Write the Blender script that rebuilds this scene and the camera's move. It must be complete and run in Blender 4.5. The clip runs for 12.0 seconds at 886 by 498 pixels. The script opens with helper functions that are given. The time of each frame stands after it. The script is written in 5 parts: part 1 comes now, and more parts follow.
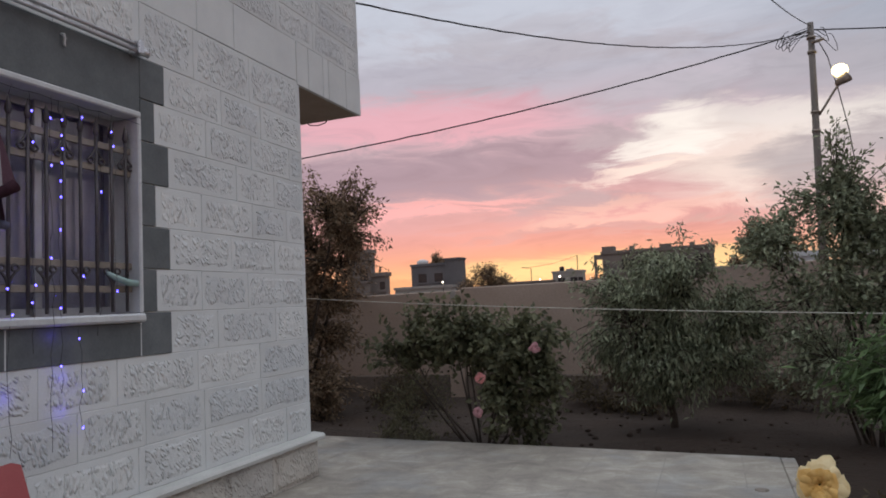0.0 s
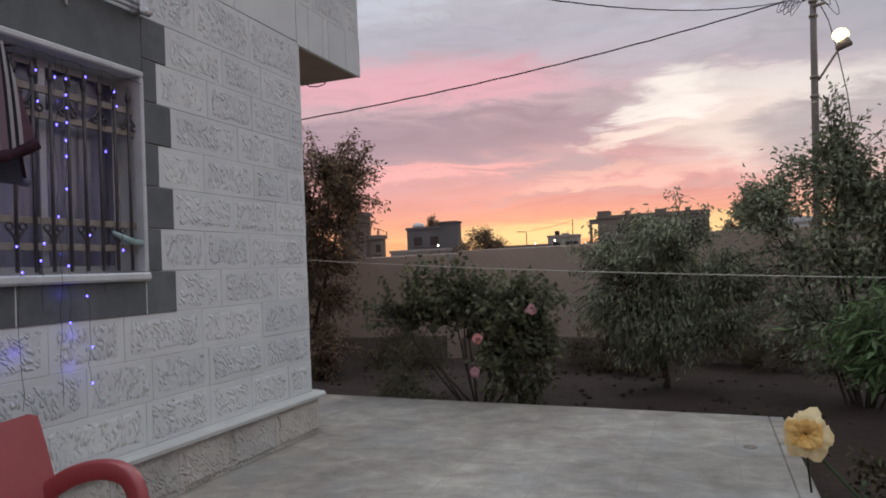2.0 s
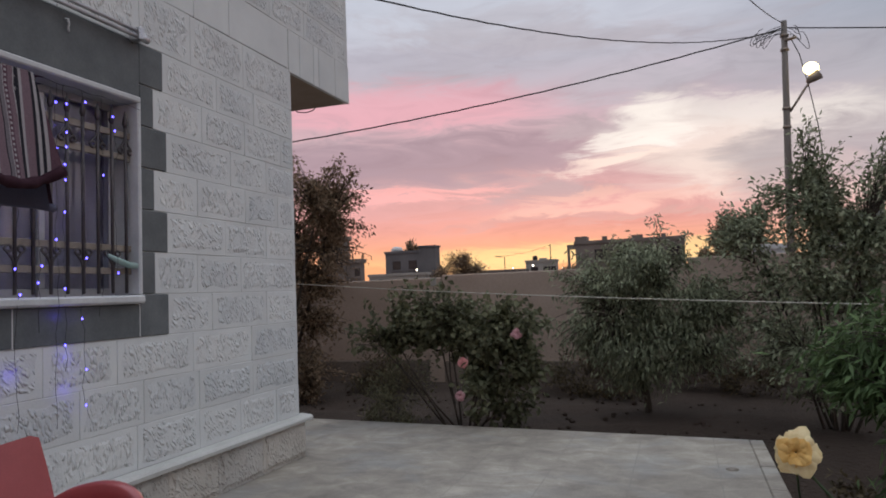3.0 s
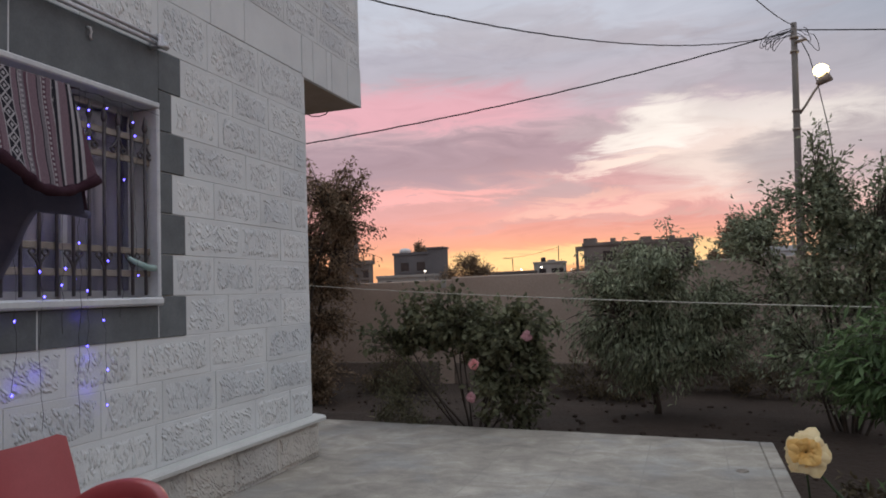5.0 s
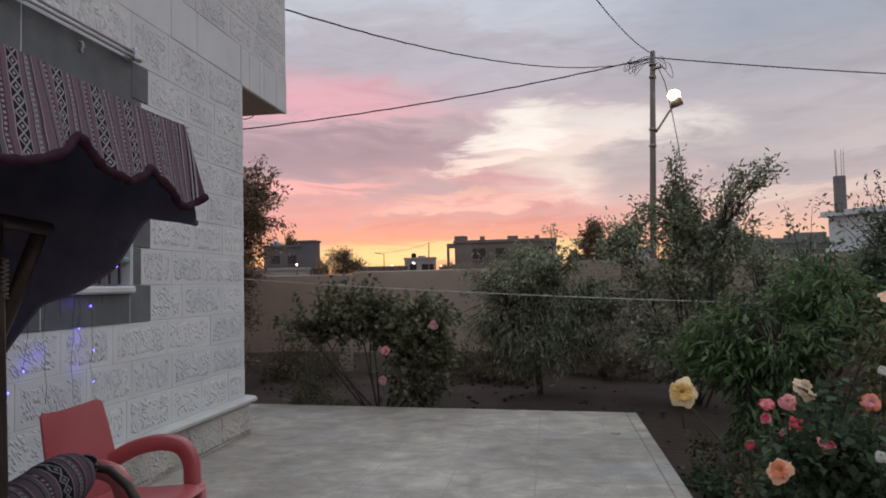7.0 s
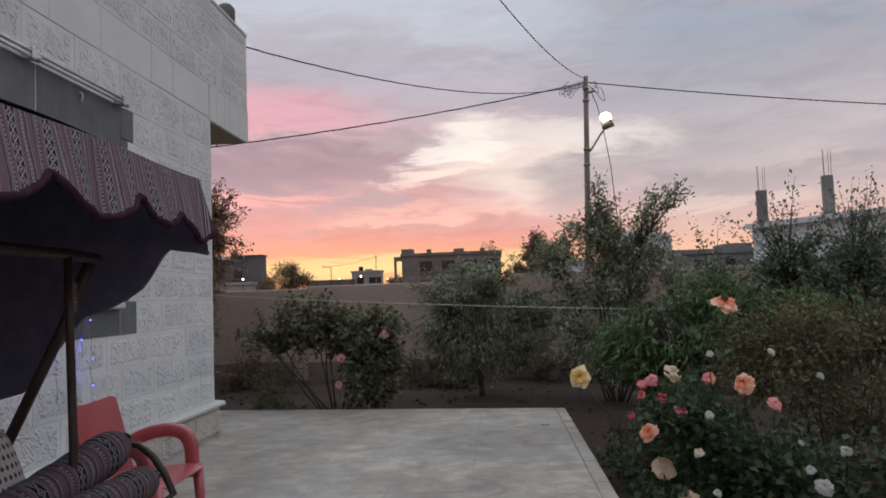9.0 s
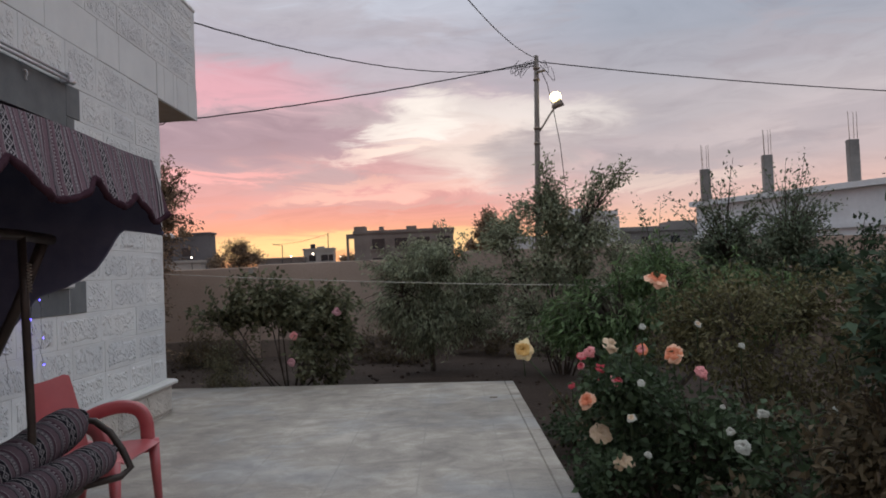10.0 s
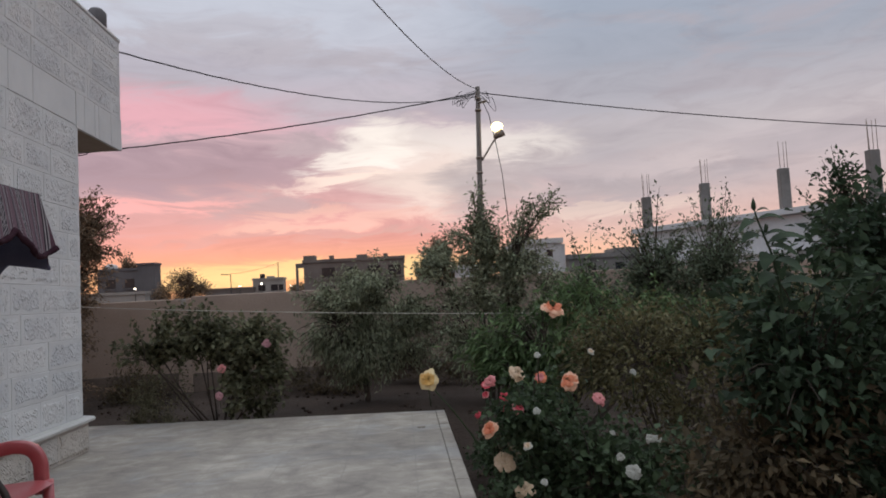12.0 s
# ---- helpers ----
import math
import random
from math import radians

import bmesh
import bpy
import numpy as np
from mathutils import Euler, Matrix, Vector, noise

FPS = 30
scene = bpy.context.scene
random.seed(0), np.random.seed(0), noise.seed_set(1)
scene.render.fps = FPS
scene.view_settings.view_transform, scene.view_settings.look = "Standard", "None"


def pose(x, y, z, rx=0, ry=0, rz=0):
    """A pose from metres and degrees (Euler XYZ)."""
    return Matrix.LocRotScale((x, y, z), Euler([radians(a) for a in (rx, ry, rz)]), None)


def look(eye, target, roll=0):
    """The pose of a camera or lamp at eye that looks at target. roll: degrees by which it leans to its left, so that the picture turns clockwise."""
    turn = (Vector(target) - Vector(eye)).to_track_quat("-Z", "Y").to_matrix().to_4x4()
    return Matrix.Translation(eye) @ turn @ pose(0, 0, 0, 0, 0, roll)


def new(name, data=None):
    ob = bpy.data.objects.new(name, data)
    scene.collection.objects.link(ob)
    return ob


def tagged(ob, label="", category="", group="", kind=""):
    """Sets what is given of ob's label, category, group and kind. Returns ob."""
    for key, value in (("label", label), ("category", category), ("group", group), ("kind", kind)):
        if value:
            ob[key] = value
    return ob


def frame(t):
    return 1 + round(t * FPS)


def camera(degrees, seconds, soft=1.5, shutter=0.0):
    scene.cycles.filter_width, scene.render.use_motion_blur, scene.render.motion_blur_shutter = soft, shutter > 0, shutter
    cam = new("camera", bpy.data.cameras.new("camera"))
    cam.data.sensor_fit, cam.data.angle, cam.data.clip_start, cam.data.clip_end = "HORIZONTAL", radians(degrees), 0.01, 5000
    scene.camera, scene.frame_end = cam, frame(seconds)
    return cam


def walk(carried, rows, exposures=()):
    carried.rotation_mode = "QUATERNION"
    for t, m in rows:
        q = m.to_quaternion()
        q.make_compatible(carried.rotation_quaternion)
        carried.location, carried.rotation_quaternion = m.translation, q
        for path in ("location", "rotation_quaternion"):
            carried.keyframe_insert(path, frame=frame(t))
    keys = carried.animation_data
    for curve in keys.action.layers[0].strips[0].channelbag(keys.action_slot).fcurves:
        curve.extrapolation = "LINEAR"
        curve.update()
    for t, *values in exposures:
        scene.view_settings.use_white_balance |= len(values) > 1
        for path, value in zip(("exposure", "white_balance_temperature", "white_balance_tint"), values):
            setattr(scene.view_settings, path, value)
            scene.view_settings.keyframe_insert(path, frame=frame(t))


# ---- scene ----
cam = camera(64.4, 12.0, soft=1.8)
PATH = [
    (0, (3.268, -0.048, 1.378), (2.562, 1.816, 1.539), -2.9),
    (0.5, (3.274, -0.085, 1.369), (2.477, 1.743, 1.527), -2.6),
    (1, (3.263, -0.098, 1.373), (2.513, 1.75, 1.525), -2.5),
    (1.5, (3.241, -0.101, 1.362), (2.548, 1.769, 1.51), -2.5),
    (2, (3.26, -0.123, 1.365), (2.56, 1.749, 1.422), -2.5),
    (2.5, (3.236, -0.135, 1.353), (2.476, 1.714, 1.427), -3.0),
    (3, (3.207, -0.24, 1.37), (2.57, 1.652, 1.493), -2.2),
    (3.2, (3.202, -0.294, 1.384), (2.577, 1.602, 1.497), -2.5),
    (5, (3.197, -0.313, 1.378), (2.539, 1.572, 1.506), -2.1),
    (5.5, (3.191, -0.448, 1.378), (2.702, 1.487, 1.495), -1.1),
    (6, (3.129, -0.685, 1.379), (2.58, 1.236, 1.469), -3.5),
    (6.5, (2.998, -0.989, 1.366), (2.613, 0.97, 1.482), -2.6),
    (6.7, (2.963, -1.093, 1.373), (2.636, 0.878, 1.479), -1.7),
    (8.3, (2.854, -1.945, 1.398), (2.64, 0.041, 1.501), -1.5),
    (8.5, (2.873, -2.001, 1.404), (2.713, -0.011, 1.535), -2.0),
    (9, (3.023, -2.156, 1.383), (2.879, -0.166, 1.516), -2.1),
    (9.5, (3.084, -2.244, 1.399), (3.011, -0.251, 1.549), -2.9),
    (10, (3.05, -2.314, 1.387), (3.037, -0.315, 1.45), -2.4),
    (10.5, (3.057, -2.354, 1.398), (3.042, -0.358, 1.518), -2.8),
    (11, (3.185, -2.356, 1.392), (3.284, -0.363, 1.524), -1.8),
    (11.5, (3.281, -2.358, 1.389), (3.376, -0.366, 1.543), -2.0),
    (12, (3.349, -2.36, 1.389), (3.47, -0.368, 1.525), -3.1),
]
walk(cam, [(t, look(eye, target, roll)) for t, eye, target, roll in PATH])


# ---- sky and light ----
class Nodes:
    """A thin wrapper to write node trees in few words."""

    def __init__(self, tree):
        self.tree = tree
        tree.nodes.clear()

    def add(self, kind, ins=(), operation="", data_type="", blend_type="", interpolation_type=""):
        n = self.tree.nodes.new(kind)
        if operation:
            n.operation = operation
        if data_type:
            n.data_type = data_type
        if blend_type:
            n.blend_type = blend_type
        if interpolation_type:
            n.interpolation_type = interpolation_type
        for key, value in dict(ins).items():
            self.set(n, key, value)
        return n

    def set(self, n, key, value):
        if isinstance(value, bpy.types.NodeSocket):
            self.tree.links.new(value, n.inputs[key])
        else:
            n.inputs[key].default_value = value

    def math(self, op, a, b=0.0, c=0.0, clamp=False):
        n = self.add("ShaderNodeMath", {0: a, 1: b, 2: c}, operation=op)
        n.use_clamp = clamp
        return n.outputs[0]

    def mix(self, f, a, b, blend="MIX"):
        n = self.add("ShaderNodeMix", data_type="RGBA", blend_type=blend)
        self.set(n, 0, f), self.set(n, 6, a), self.set(n, 7, b)
        return n.outputs[2]

    def ramp(self, f, stops, mode="LINEAR"):
        n = self.add("ShaderNodeValToRGB", {0: f})
        n.color_ramp.interpolation = mode
        e = n.color_ramp.elements
        while len(e) < len(stops):
            e.new(0.5)
        for el, (at, col) in zip(e, stops):
            el.position, el.color = at, (*col, 1) if len(col) == 3 else col
        return n.outputs[0]

    def noise(self, vec, scale, detail=4.0, rough=0.55, warp=0.0):
        n = self.add("ShaderNodeTexNoise", {"Vector": vec, "Scale": scale, "Detail": detail, "Roughness": rough, "Distortion": warp})
        return n.outputs["Fac"]


def build_sky():
    world = bpy.data.worlds.new("evening_sky")
    world.use_nodes = True
    scene.world = world
    n = Nodes(world.node_tree)
    way = n.add("ShaderNodeTexCoord").outputs["Generated"]
    sep = n.add("ShaderNodeSeparateXYZ", {0: way}).outputs
    x, y, z = sep[0], sep[1], sep[2]
    up = n.math("MAXIMUM", z, 0.0)
    az = n.math("ARCTAN2", x, y)
    flat = n.add("ShaderNodeCombineXYZ", {0: n.math("MULTIPLY", az, 3.6), 1: n.math("MULTIPLY", up, 15.0), 2: 0.4}).outputs[0]
    soft = n.noise(flat, 1.3, 6.0, 0.6, 0.6)
    wisps = n.noise(n.add("ShaderNodeVectorMath", {0: flat, 1: (3.1, 7.7, 2.0)}, operation="ADD").outputs[0], 2.6, 6.0, 0.62, 0.9)
    # base colours from the horizon up, towards the sunset and away from it
    glow = n.ramp(up, [(0.0, (0.90, 0.40, 0.20)), (0.045, (0.94, 0.45, 0.24)), (0.065, (0.86, 0.385, 0.27)), (0.088, (0.78, 0.35, 0.31)), (0.118, (0.73, 0.365, 0.36)),
                       (0.15, (0.66, 0.385, 0.395)), (0.20, (0.60, 0.40, 0.43)), (0.25, (0.55, 0.42, 0.475)), (0.31, (0.47, 0.455, 0.52)), (0.36, (0.52, 0.54, 0.62)),
                       (0.45, (0.52, 0.555, 0.64)), (0.65, (0.76, 0.82, 0.91)), (1.0, (1.16, 1.27, 1.42))])
    dull = n.ramp(up, [(0.0, (0.80, 0.46, 0.28)), (0.055, (0.86, 0.50, 0.36)), (0.085, (0.72, 0.48, 0.43)), (0.13, (0.54, 0.44, 0.45)), (0.2, (0.54, 0.48, 0.50)),
                       (0.3, (0.345, 0.365, 0.43)), (0.4, (0.33, 0.38, 0.47)), (0.65, (0.76, 0.82, 0.91)), (1.0, (1.16, 1.27, 1.42))])
    away = n.add("ShaderNodeMapRange", {"Value": az, "From Min": -0.02, "From Max": 0.30}, interpolation_type="SMOOTHSTEP").outputs[0]
    behind = n.add("ShaderNodeMapRange", {"Value": az, "From Min": -0.6, "From Max": -1.3}, interpolation_type="SMOOTHSTEP").outputs[0]
    sky = n.mix(n.math("MAXIMUM", away, behind), glow, dull)
    low = n.add("ShaderNodeMapRange", {"Value": up, "From Min": 0.45, "From Max": 0.34}).outputs[0]
    # broad soft banks of grey cloud
    haze = n.add("ShaderNodeMapRange", {"Value": soft, "From Min": 0.47, "From Max": 0.64, "To Max": 0.55}, interpolation_type="SMOOTHSTEP").outputs[0]
    lift = n.add("ShaderNodeMapRange", {"Value": up, "From Min": 0.085, "From Max": 0.14}, interpolation_type="SMOOTHSTEP").outputs[0]
    sky = n.mix(n.math("MULTIPLY", n.math("MULTIPLY", haze, lift), low), sky, (0.41, 0.365, 0.40, 1))
    # ragged edges: places are shifted by the cloud noise
    a2 = n.math("ADD", az, n.math("MULTIPLY", n.math("SUBTRACT", soft, 0.5), 0.22))
    z2 = n.math("ADD", z, n.math("MULTIPLY", n.math("SUBTRACT", wisps, 0.5), 0.075))

    def cloud(a, e, wa, we, weight, colour, tilt=0.0):
        """One bank or break of cloud, torn at its edges."""
        nonlocal sky
        da = n.math("SUBTRACT", a2, a)
        de = n.math("DIVIDE", n.math("SUBTRACT", n.math("SUBTRACT", z2, e), n.math("MULTIPLY", da, tilt)), we)
        da = n.math("DIVIDE", da, wa)
        d = n.math("ADD", n.math("MULTIPLY", da, da), n.math("MULTIPLY", de, de))
        f = n.math("EXPONENT", n.math("MULTIPLY", n.math("MULTIPLY", d, d), -0.8))
        sky = n.mix(n.math("MULTIPLY", f, weight), sky, (*colour, 1))

    mauve, rosy, cream = (0.40, 0.285, 0.335), (0.78, 0.39, 0.45), (0.96, 0.88, 0.81)
    cloud(-0.12, 0.043, 0.24, 0.014, 0.9, (1.0, 0.72, 0.34))
    cloud(-0.37, 0.315, 0.24, 0.022, 0.65, (0.44, 0.42, 0.49))
    cloud(-0.42, 0.256, 0.24, 0.030, 0.8, rosy)
    cloud(-0.46, 0.184, 0.22, 0.033, 0.95, mauve, 0.05)
    cloud(-0.25, 0.190, 0.17, 0.032, 0.95, mauve, 0.04)
    cloud(-0.36, 0.139, 0.15, 0.010, 0.85, (0.94, 0.45, 0.44), 0.03)
    cloud(-0.30, 0.119, 0.30, 0.007, 0.5, (0.70, 0.37, 0.37))
    cloud(-0.09, 0.115, 0.15, 0.012, 0.7, (0.92, 0.55, 0.47), 0.06)
    cloud(0.25, 0.268, 0.22, 0.030, 0.6, (0.40, 0.39, 0.44))
    cloud(0.30, 0.205, 0.15, 0.026, 0.6, (0.44, 0.405, 0.435), 0.04)
    cloud(0.13, 0.207, 0.12, 0.028, 0.8, (0.84, 0.77, 0.72), -0.1)
    cloud(0.04, 0.165, 0.12, 0.044, 0.78, (0.88, 0.75, 0.67), -0.1)
    cloud(-0.16, 0.098, 0.16, 0.006, 0.55, (0.62, 0.36, 0.36), 0.02)
    cloud(-0.01, 0.092, 0.12, 0.006, 0.5, (0.66, 0.42, 0.39), 0.04)
    cloud(-0.03, 0.275, 0.12, 0.020, 0.55, (0.50, 0.475, 0.53), 0.05)
    cloud(-0.025, 0.220, 0.068, 0.027, 0.95, cream, 0.1)
    cloud(-0.125, 0.217, 0.065, 0.013, 0.8, (0.48, 0.385, 0.415), -0.05)
    cloud(-0.090, 0.171, 0.070, 0.010, 0.82, (0.98, 0.80, 0.70), 0.12)
    cloud(-0.080, 0.194, 0.050, 0.008, 0.7, cream, 0.1)
    cloud(0.17, 0.172, 0.10, 0.020, 0.75, (0.45, 0.39, 0.41), 0.12)
    cloud(0.115, 0.140, 0.060, 0.022, 0.7, (0.43, 0.365, 0.385), 0.15)
    cloud(0.095, 0.172, 0.045, 0.024, 0.6, (0.45, 0.395, 0.41), 0.2)
    cloud(0.42, 0.165, 0.10, 0.016, 0.5, (0.58, 0.50, 0.51), 0.03)
    cloud(0.32, 0.137, 0.14, 0.012, 0.65, (0.44, 0.38, 0.40), 0.03)
    cloud(0.28, 0.109, 0.13, 0.008, 0.6, (0.78, 0.62, 0.55), 0.05)
    # fine streaks over all of it
    fine = n.ramp(wisps, [(0.3, (0.90, 0.89, 0.90)), (0.5, (1.0, 1.0, 1.0)), (0.72, (1.06, 1.05, 1.05))])
    sky = n.mix(low, sky, n.mix(1.0, sky, fine, "MULTIPLY"))
    sky = n.mix(n.math("LESS_THAN", z, -0.02), sky, (0.10, 0.08, 0.07, 1))
    back = n.add("ShaderNodeBackground", {"Color": sky, "Strength": SKY_STRENGTH})
    # a faint clear-sky part behind the clouds
    air = n.add("ShaderNodeTexSky")
    air.sky_type, air.sun_disc, air.sun_elevation, air.sun_rotation = "NISHITA", False, radians(1.5), radians(-13)
    clear = n.add("ShaderNodeBackground", {"Color": air.outputs[0], "Strength": 0.006})
    both = n.add("ShaderNodeAddShader", {0: back.outputs[0], 1: clear.outputs[0]})
    n.add("ShaderNodeOutputWorld", {"Surface": both.outputs[0]})


SKY_STRENGTH = 1.085
build_sky()
sun = new("sun", bpy.data.lights.new("sun", "SUN"))
sun.data.energy, sun.data.angle, sun.data.color = 0.25, radians(12), (1.0, 0.62, 0.42)
sun.matrix_world = look((-14, 60, 6), (0, 0, 0))


# ---- materials ----
def material(name, low, high, rough=0.8, scale=6.0, fine=60.0, bump=0.3, depth=0.004, metal=0.0, vary=0.0, island=0.0, stretch=(1, 1, 1), spec=0.4, through_light=0.0):
    """A surface with two scales of colour variation and fine relief, in world metres."""
    m = bpy.data.materials.new(name)
    m.use_nodes = True
    n = Nodes(m.node_tree)
    geo = n.add("ShaderNodeNewGeometry")
    pos = n.add("ShaderNodeVectorMath", {0: geo.outputs["Position"], 1: stretch}, operation="MULTIPLY").outputs[0]
    big, small = n.noise(pos, scale, 4.0), n.noise(pos, fine, 3.0)
    f = n.math("ADD", n.math("MULTIPLY", big, 0.65), n.math("MULTIPLY", small, 0.35))
    f = n.add("ShaderNodeMapRange", {"Value": f, "From Min": 0.33, "From Max": 0.67}).outputs[0]
    col = n.mix(f, (*low, 1), (*high, 1))
    if vary or island:
        rnd = n.add("ShaderNodeObjectInfo").outputs["Random"] if vary else geo.outputs["Random Per Island"]
        k = vary or island
        col = n.mix(1.0, col, n.ramp(rnd, [(0.0, (1 - k,) * 3), (1.0, (1 + k,) * 3)]), "MULTIPLY")
    b = n.add("ShaderNodeBump", {"Strength": bump, "Distance": depth, "Height": small})
    p = n.add("ShaderNodeBsdfPrincipled", {"Base Color": col, "Metallic": metal, "Specular IOR Level": spec, "Normal": b.outputs[0],
                                           "Roughness": n.math("ADD", n.math("MULTIPLY", small, 0.25), rough - 0.12)})
    out = p.outputs[0]
    if through_light:
        t = n.add("ShaderNodeBsdfTranslucent", {"Color": col})
        out = n.add("ShaderNodeMixShader", {0: through_light, 1: out, 2: t.outputs[0]}).outputs[0]
    n.add("ShaderNodeOutputMaterial", {"Surface": out})
    return m


def rough_stone(name, low, high):
    """Hand-pecked stone: slanting chisel strokes, with weather stains."""
    m = bpy.data.materials.new(name)
    m.use_nodes = True
    n = Nodes(m.node_tree)
    geo = n.add("ShaderNodeNewGeometry")
    rnd = n.add("ShaderNodeObjectInfo").outputs["Random"]
    shift = n.add("ShaderNodeCombineXYZ", {0: n.math("MULTIPLY", rnd, 9.0), 1: n.math("MULTIPLY", rnd, 31.0), 2: n.math("MULTIPLY", rnd, 17.0)}).outputs[0]
    pos = n.add("ShaderNodeVectorMath", {0: geo.outputs["Position"], 1: shift}, operation="ADD").outputs[0]
    turned = n.add("ShaderNodeVectorRotate", {"Vector": pos, "Axis": (1, 0, 0), "Angle": n.math("ADD", n.math("MULTIPLY", n.math("FRACT", n.math("MULTIPLY", rnd, 7.0)), 0.9), 0.65)}).outputs[0]
    bent = n.add("ShaderNodeTexNoise", {"Vector": pos, "Scale": 9.0, "Detail": 2.0}).outputs["Color"]
    bent = n.add("ShaderNodeVectorMath", {0: bent, 1: (0.05, 0.05, 0.05)}, operation="MULTIPLY").outputs[0]
    bent = n.add("ShaderNodeVectorMath", {0: turned, 1: bent}, operation="ADD").outputs[0]
    strokes = n.add("ShaderNodeVectorMath", {0: bent, 1: (1.0, 0.42, 1.0)}, operation="MULTIPLY").outputs[0]
    cells = n.add("ShaderNodeTexVoronoi")
    cells.feature = "SMOOTH_F1"
    for key, value in (("Vector", strokes), ("Scale", 54.0), ("Smoothness", 0.5), ("Randomness", 1.0)):
        n.set(cells, key, value)
    peck = n.math("SUBTRACT", 1.0, cells.outputs["Distance"])
    patchy = n.noise(pos, 11.0, 2.0)
    lump = n.noise(pos, 14.0, 2.0)
    grain = n.noise(pos, 160.0, 2.0)
    cut = n.add("ShaderNodeMapRange", {"Value": peck, "From Min": 0.42, "From Max": 0.82}, interpolation_type="SMOOTHSTEP").outputs[0]
    cut = n.math("MULTIPLY", cut, n.add("ShaderNodeMapRange", {"Value": patchy, "From Min": 0.36, "From Max": 0.52}, interpolation_type="SMOOTHSTEP").outputs[0])
    h = n.math("ADD", n.math("MULTIPLY", cut, 0.8), n.math("ADD", n.math("MULTIPLY", lump, 0.9), n.math("MULTIPLY", grain, 0.12)))
    f = n.math("ADD", n.math("MULTIPLY", n.noise(geo.outputs["Position"], 2.2, 4.0), 0.7), n.math("MULTIPLY", grain, 0.3))
    col = n.mix(n.add("ShaderNodeMapRange", {"Value": f, "From Min": 0.35, "From Max": 0.65}).outputs[0], (*low, 1), (*high, 1))
    col = n.mix(1.0, col, n.ramp(rnd, [(0.0, (0.92, 0.93, 0.95)), (1.0, (1.06, 1.05, 1.04))]), "MULTIPLY")
    b = n.add("ShaderNodeBump", {"Strength": 1.0, "Distance": 0.0135, "Height": h})
    p = n.add("ShaderNodeBsdfPrincipled", {"Base Color": col, "Roughness": 0.88, "Specular IOR Level": 0.25, "Normal": b.outputs[0]})
    n.add("ShaderNodeOutputMaterial", {"Surface": p.outputs[0]})
    return m


def striped_cloth(name, axis, period=0.34, lift=1.0, shift=9.9525, border=None):
    """A woven rug: bands of mauve, grey, white and dark thread, with rows of diamonds, running across the given axis."""
    m = bpy.data.materials.new(name)
    m.use_nodes = True
    n = Nodes(m.node_tree)
    geo = n.add("ShaderNodeNewGeometry")
    sep = n.add("ShaderNodeSeparateXYZ", {0: geo.outputs["Position"]}).outputs
    wob = n.math("MULTIPLY", n.noise(geo.outputs["Position"], 5.0, 2.0), 0.03)
    s = n.math("FRACT", n.math("DIVIDE", n.math("ADD", n.math("ADD", sep[axis], shift), wob), period))
    mauve, plum, grey, pale, ink = (0.165, 0.112, 0.132), (0.095, 0.052, 0.068), (0.15, 0.13, 0.145), (0.31, 0.285, 0.295), (0.022, 0.02, 0.026)
    bands = [(0.0, mauve), (0.08, ink), (0.10, grey), (0.17, pale), (0.185, plum), (0.27, mauve), (0.365, pale), (0.385, ink), (0.615, pale),
             (0.635, mauve), (0.73, ink), (0.75, pale), (0.765, grey), (0.85, plum), (0.91, pale), (0.925, mauve)]
    col = n.ramp(s, [(a, tuple(c * lift for c in v)) for a, v in bands], "CONSTANT")
    # diamonds in the dark band, stitches beside the plum one
    up = n.math("PINGPONG", sep[2], 0.017)
    side = n.math("MULTIPLY", n.math("ABSOLUTE", n.math("SUBTRACT", s, 0.5)), period)
    spot = n.math("ADD", side, up)
    gem = n.math("MAXIMUM", n.math("LESS_THAN", n.math("ABSOLUTE", n.math("SUBTRACT", spot, 0.0165)), 0.0034), n.math("LESS_THAN", spot, 0.0065))
    col = n.mix(n.math("MULTIPLY", n.math("LESS_THAN", side, 0.108 * period), gem), col, (*[c * lift for c in pale], 1))
    for at in (0.228, 0.80):
        stitch = n.math("MULTIPLY", n.math("LESS_THAN", n.math("ABSOLUTE", n.math("SUBTRACT", s, at)), 0.022), n.math("GREATER_THAN", n.math("PINGPONG", sep[2], 0.007), 0.0035))
        col = n.mix(stitch, col, (*[c * lift for c in pale], 1))
    if border:
        edge = n.math("DIVIDE", n.math("SUBTRACT", sep[axis], border), 0.10)
        trim = [(0.0, ink), (0.10, pale), (0.18, mauve), (0.42, ink), (0.50, pale), (0.58, ink), (0.66, pale), (0.74, plum)]
        col = n.mix(n.math("GREATER_THAN", edge, 0.0), col, n.ramp(edge, [(a, tuple(c * lift for c in v)) for a, v in trim], "CONSTANT"))
    weave = n.noise(geo.outputs["Position"], 420.0, 2.0)
    col = n.mix(1.0, col, n.ramp(weave, [(0.3, (0.75,) * 3), (0.7, (1.15,) * 3)]), "MULTIPLY")
    b = n.add("ShaderNodeBump", {"Strength": 0.5, "Distance": 0.002, "Height": weave})
    p = n.add("ShaderNodeBsdfPrincipled", {"Base Color": col, "Roughness": 0.95, "Specular IOR Level": 0.1, "Normal": b.outputs[0]})
    n.add("ShaderNodeOutputMaterial", {"Surface": p.outputs[0]})
    return m


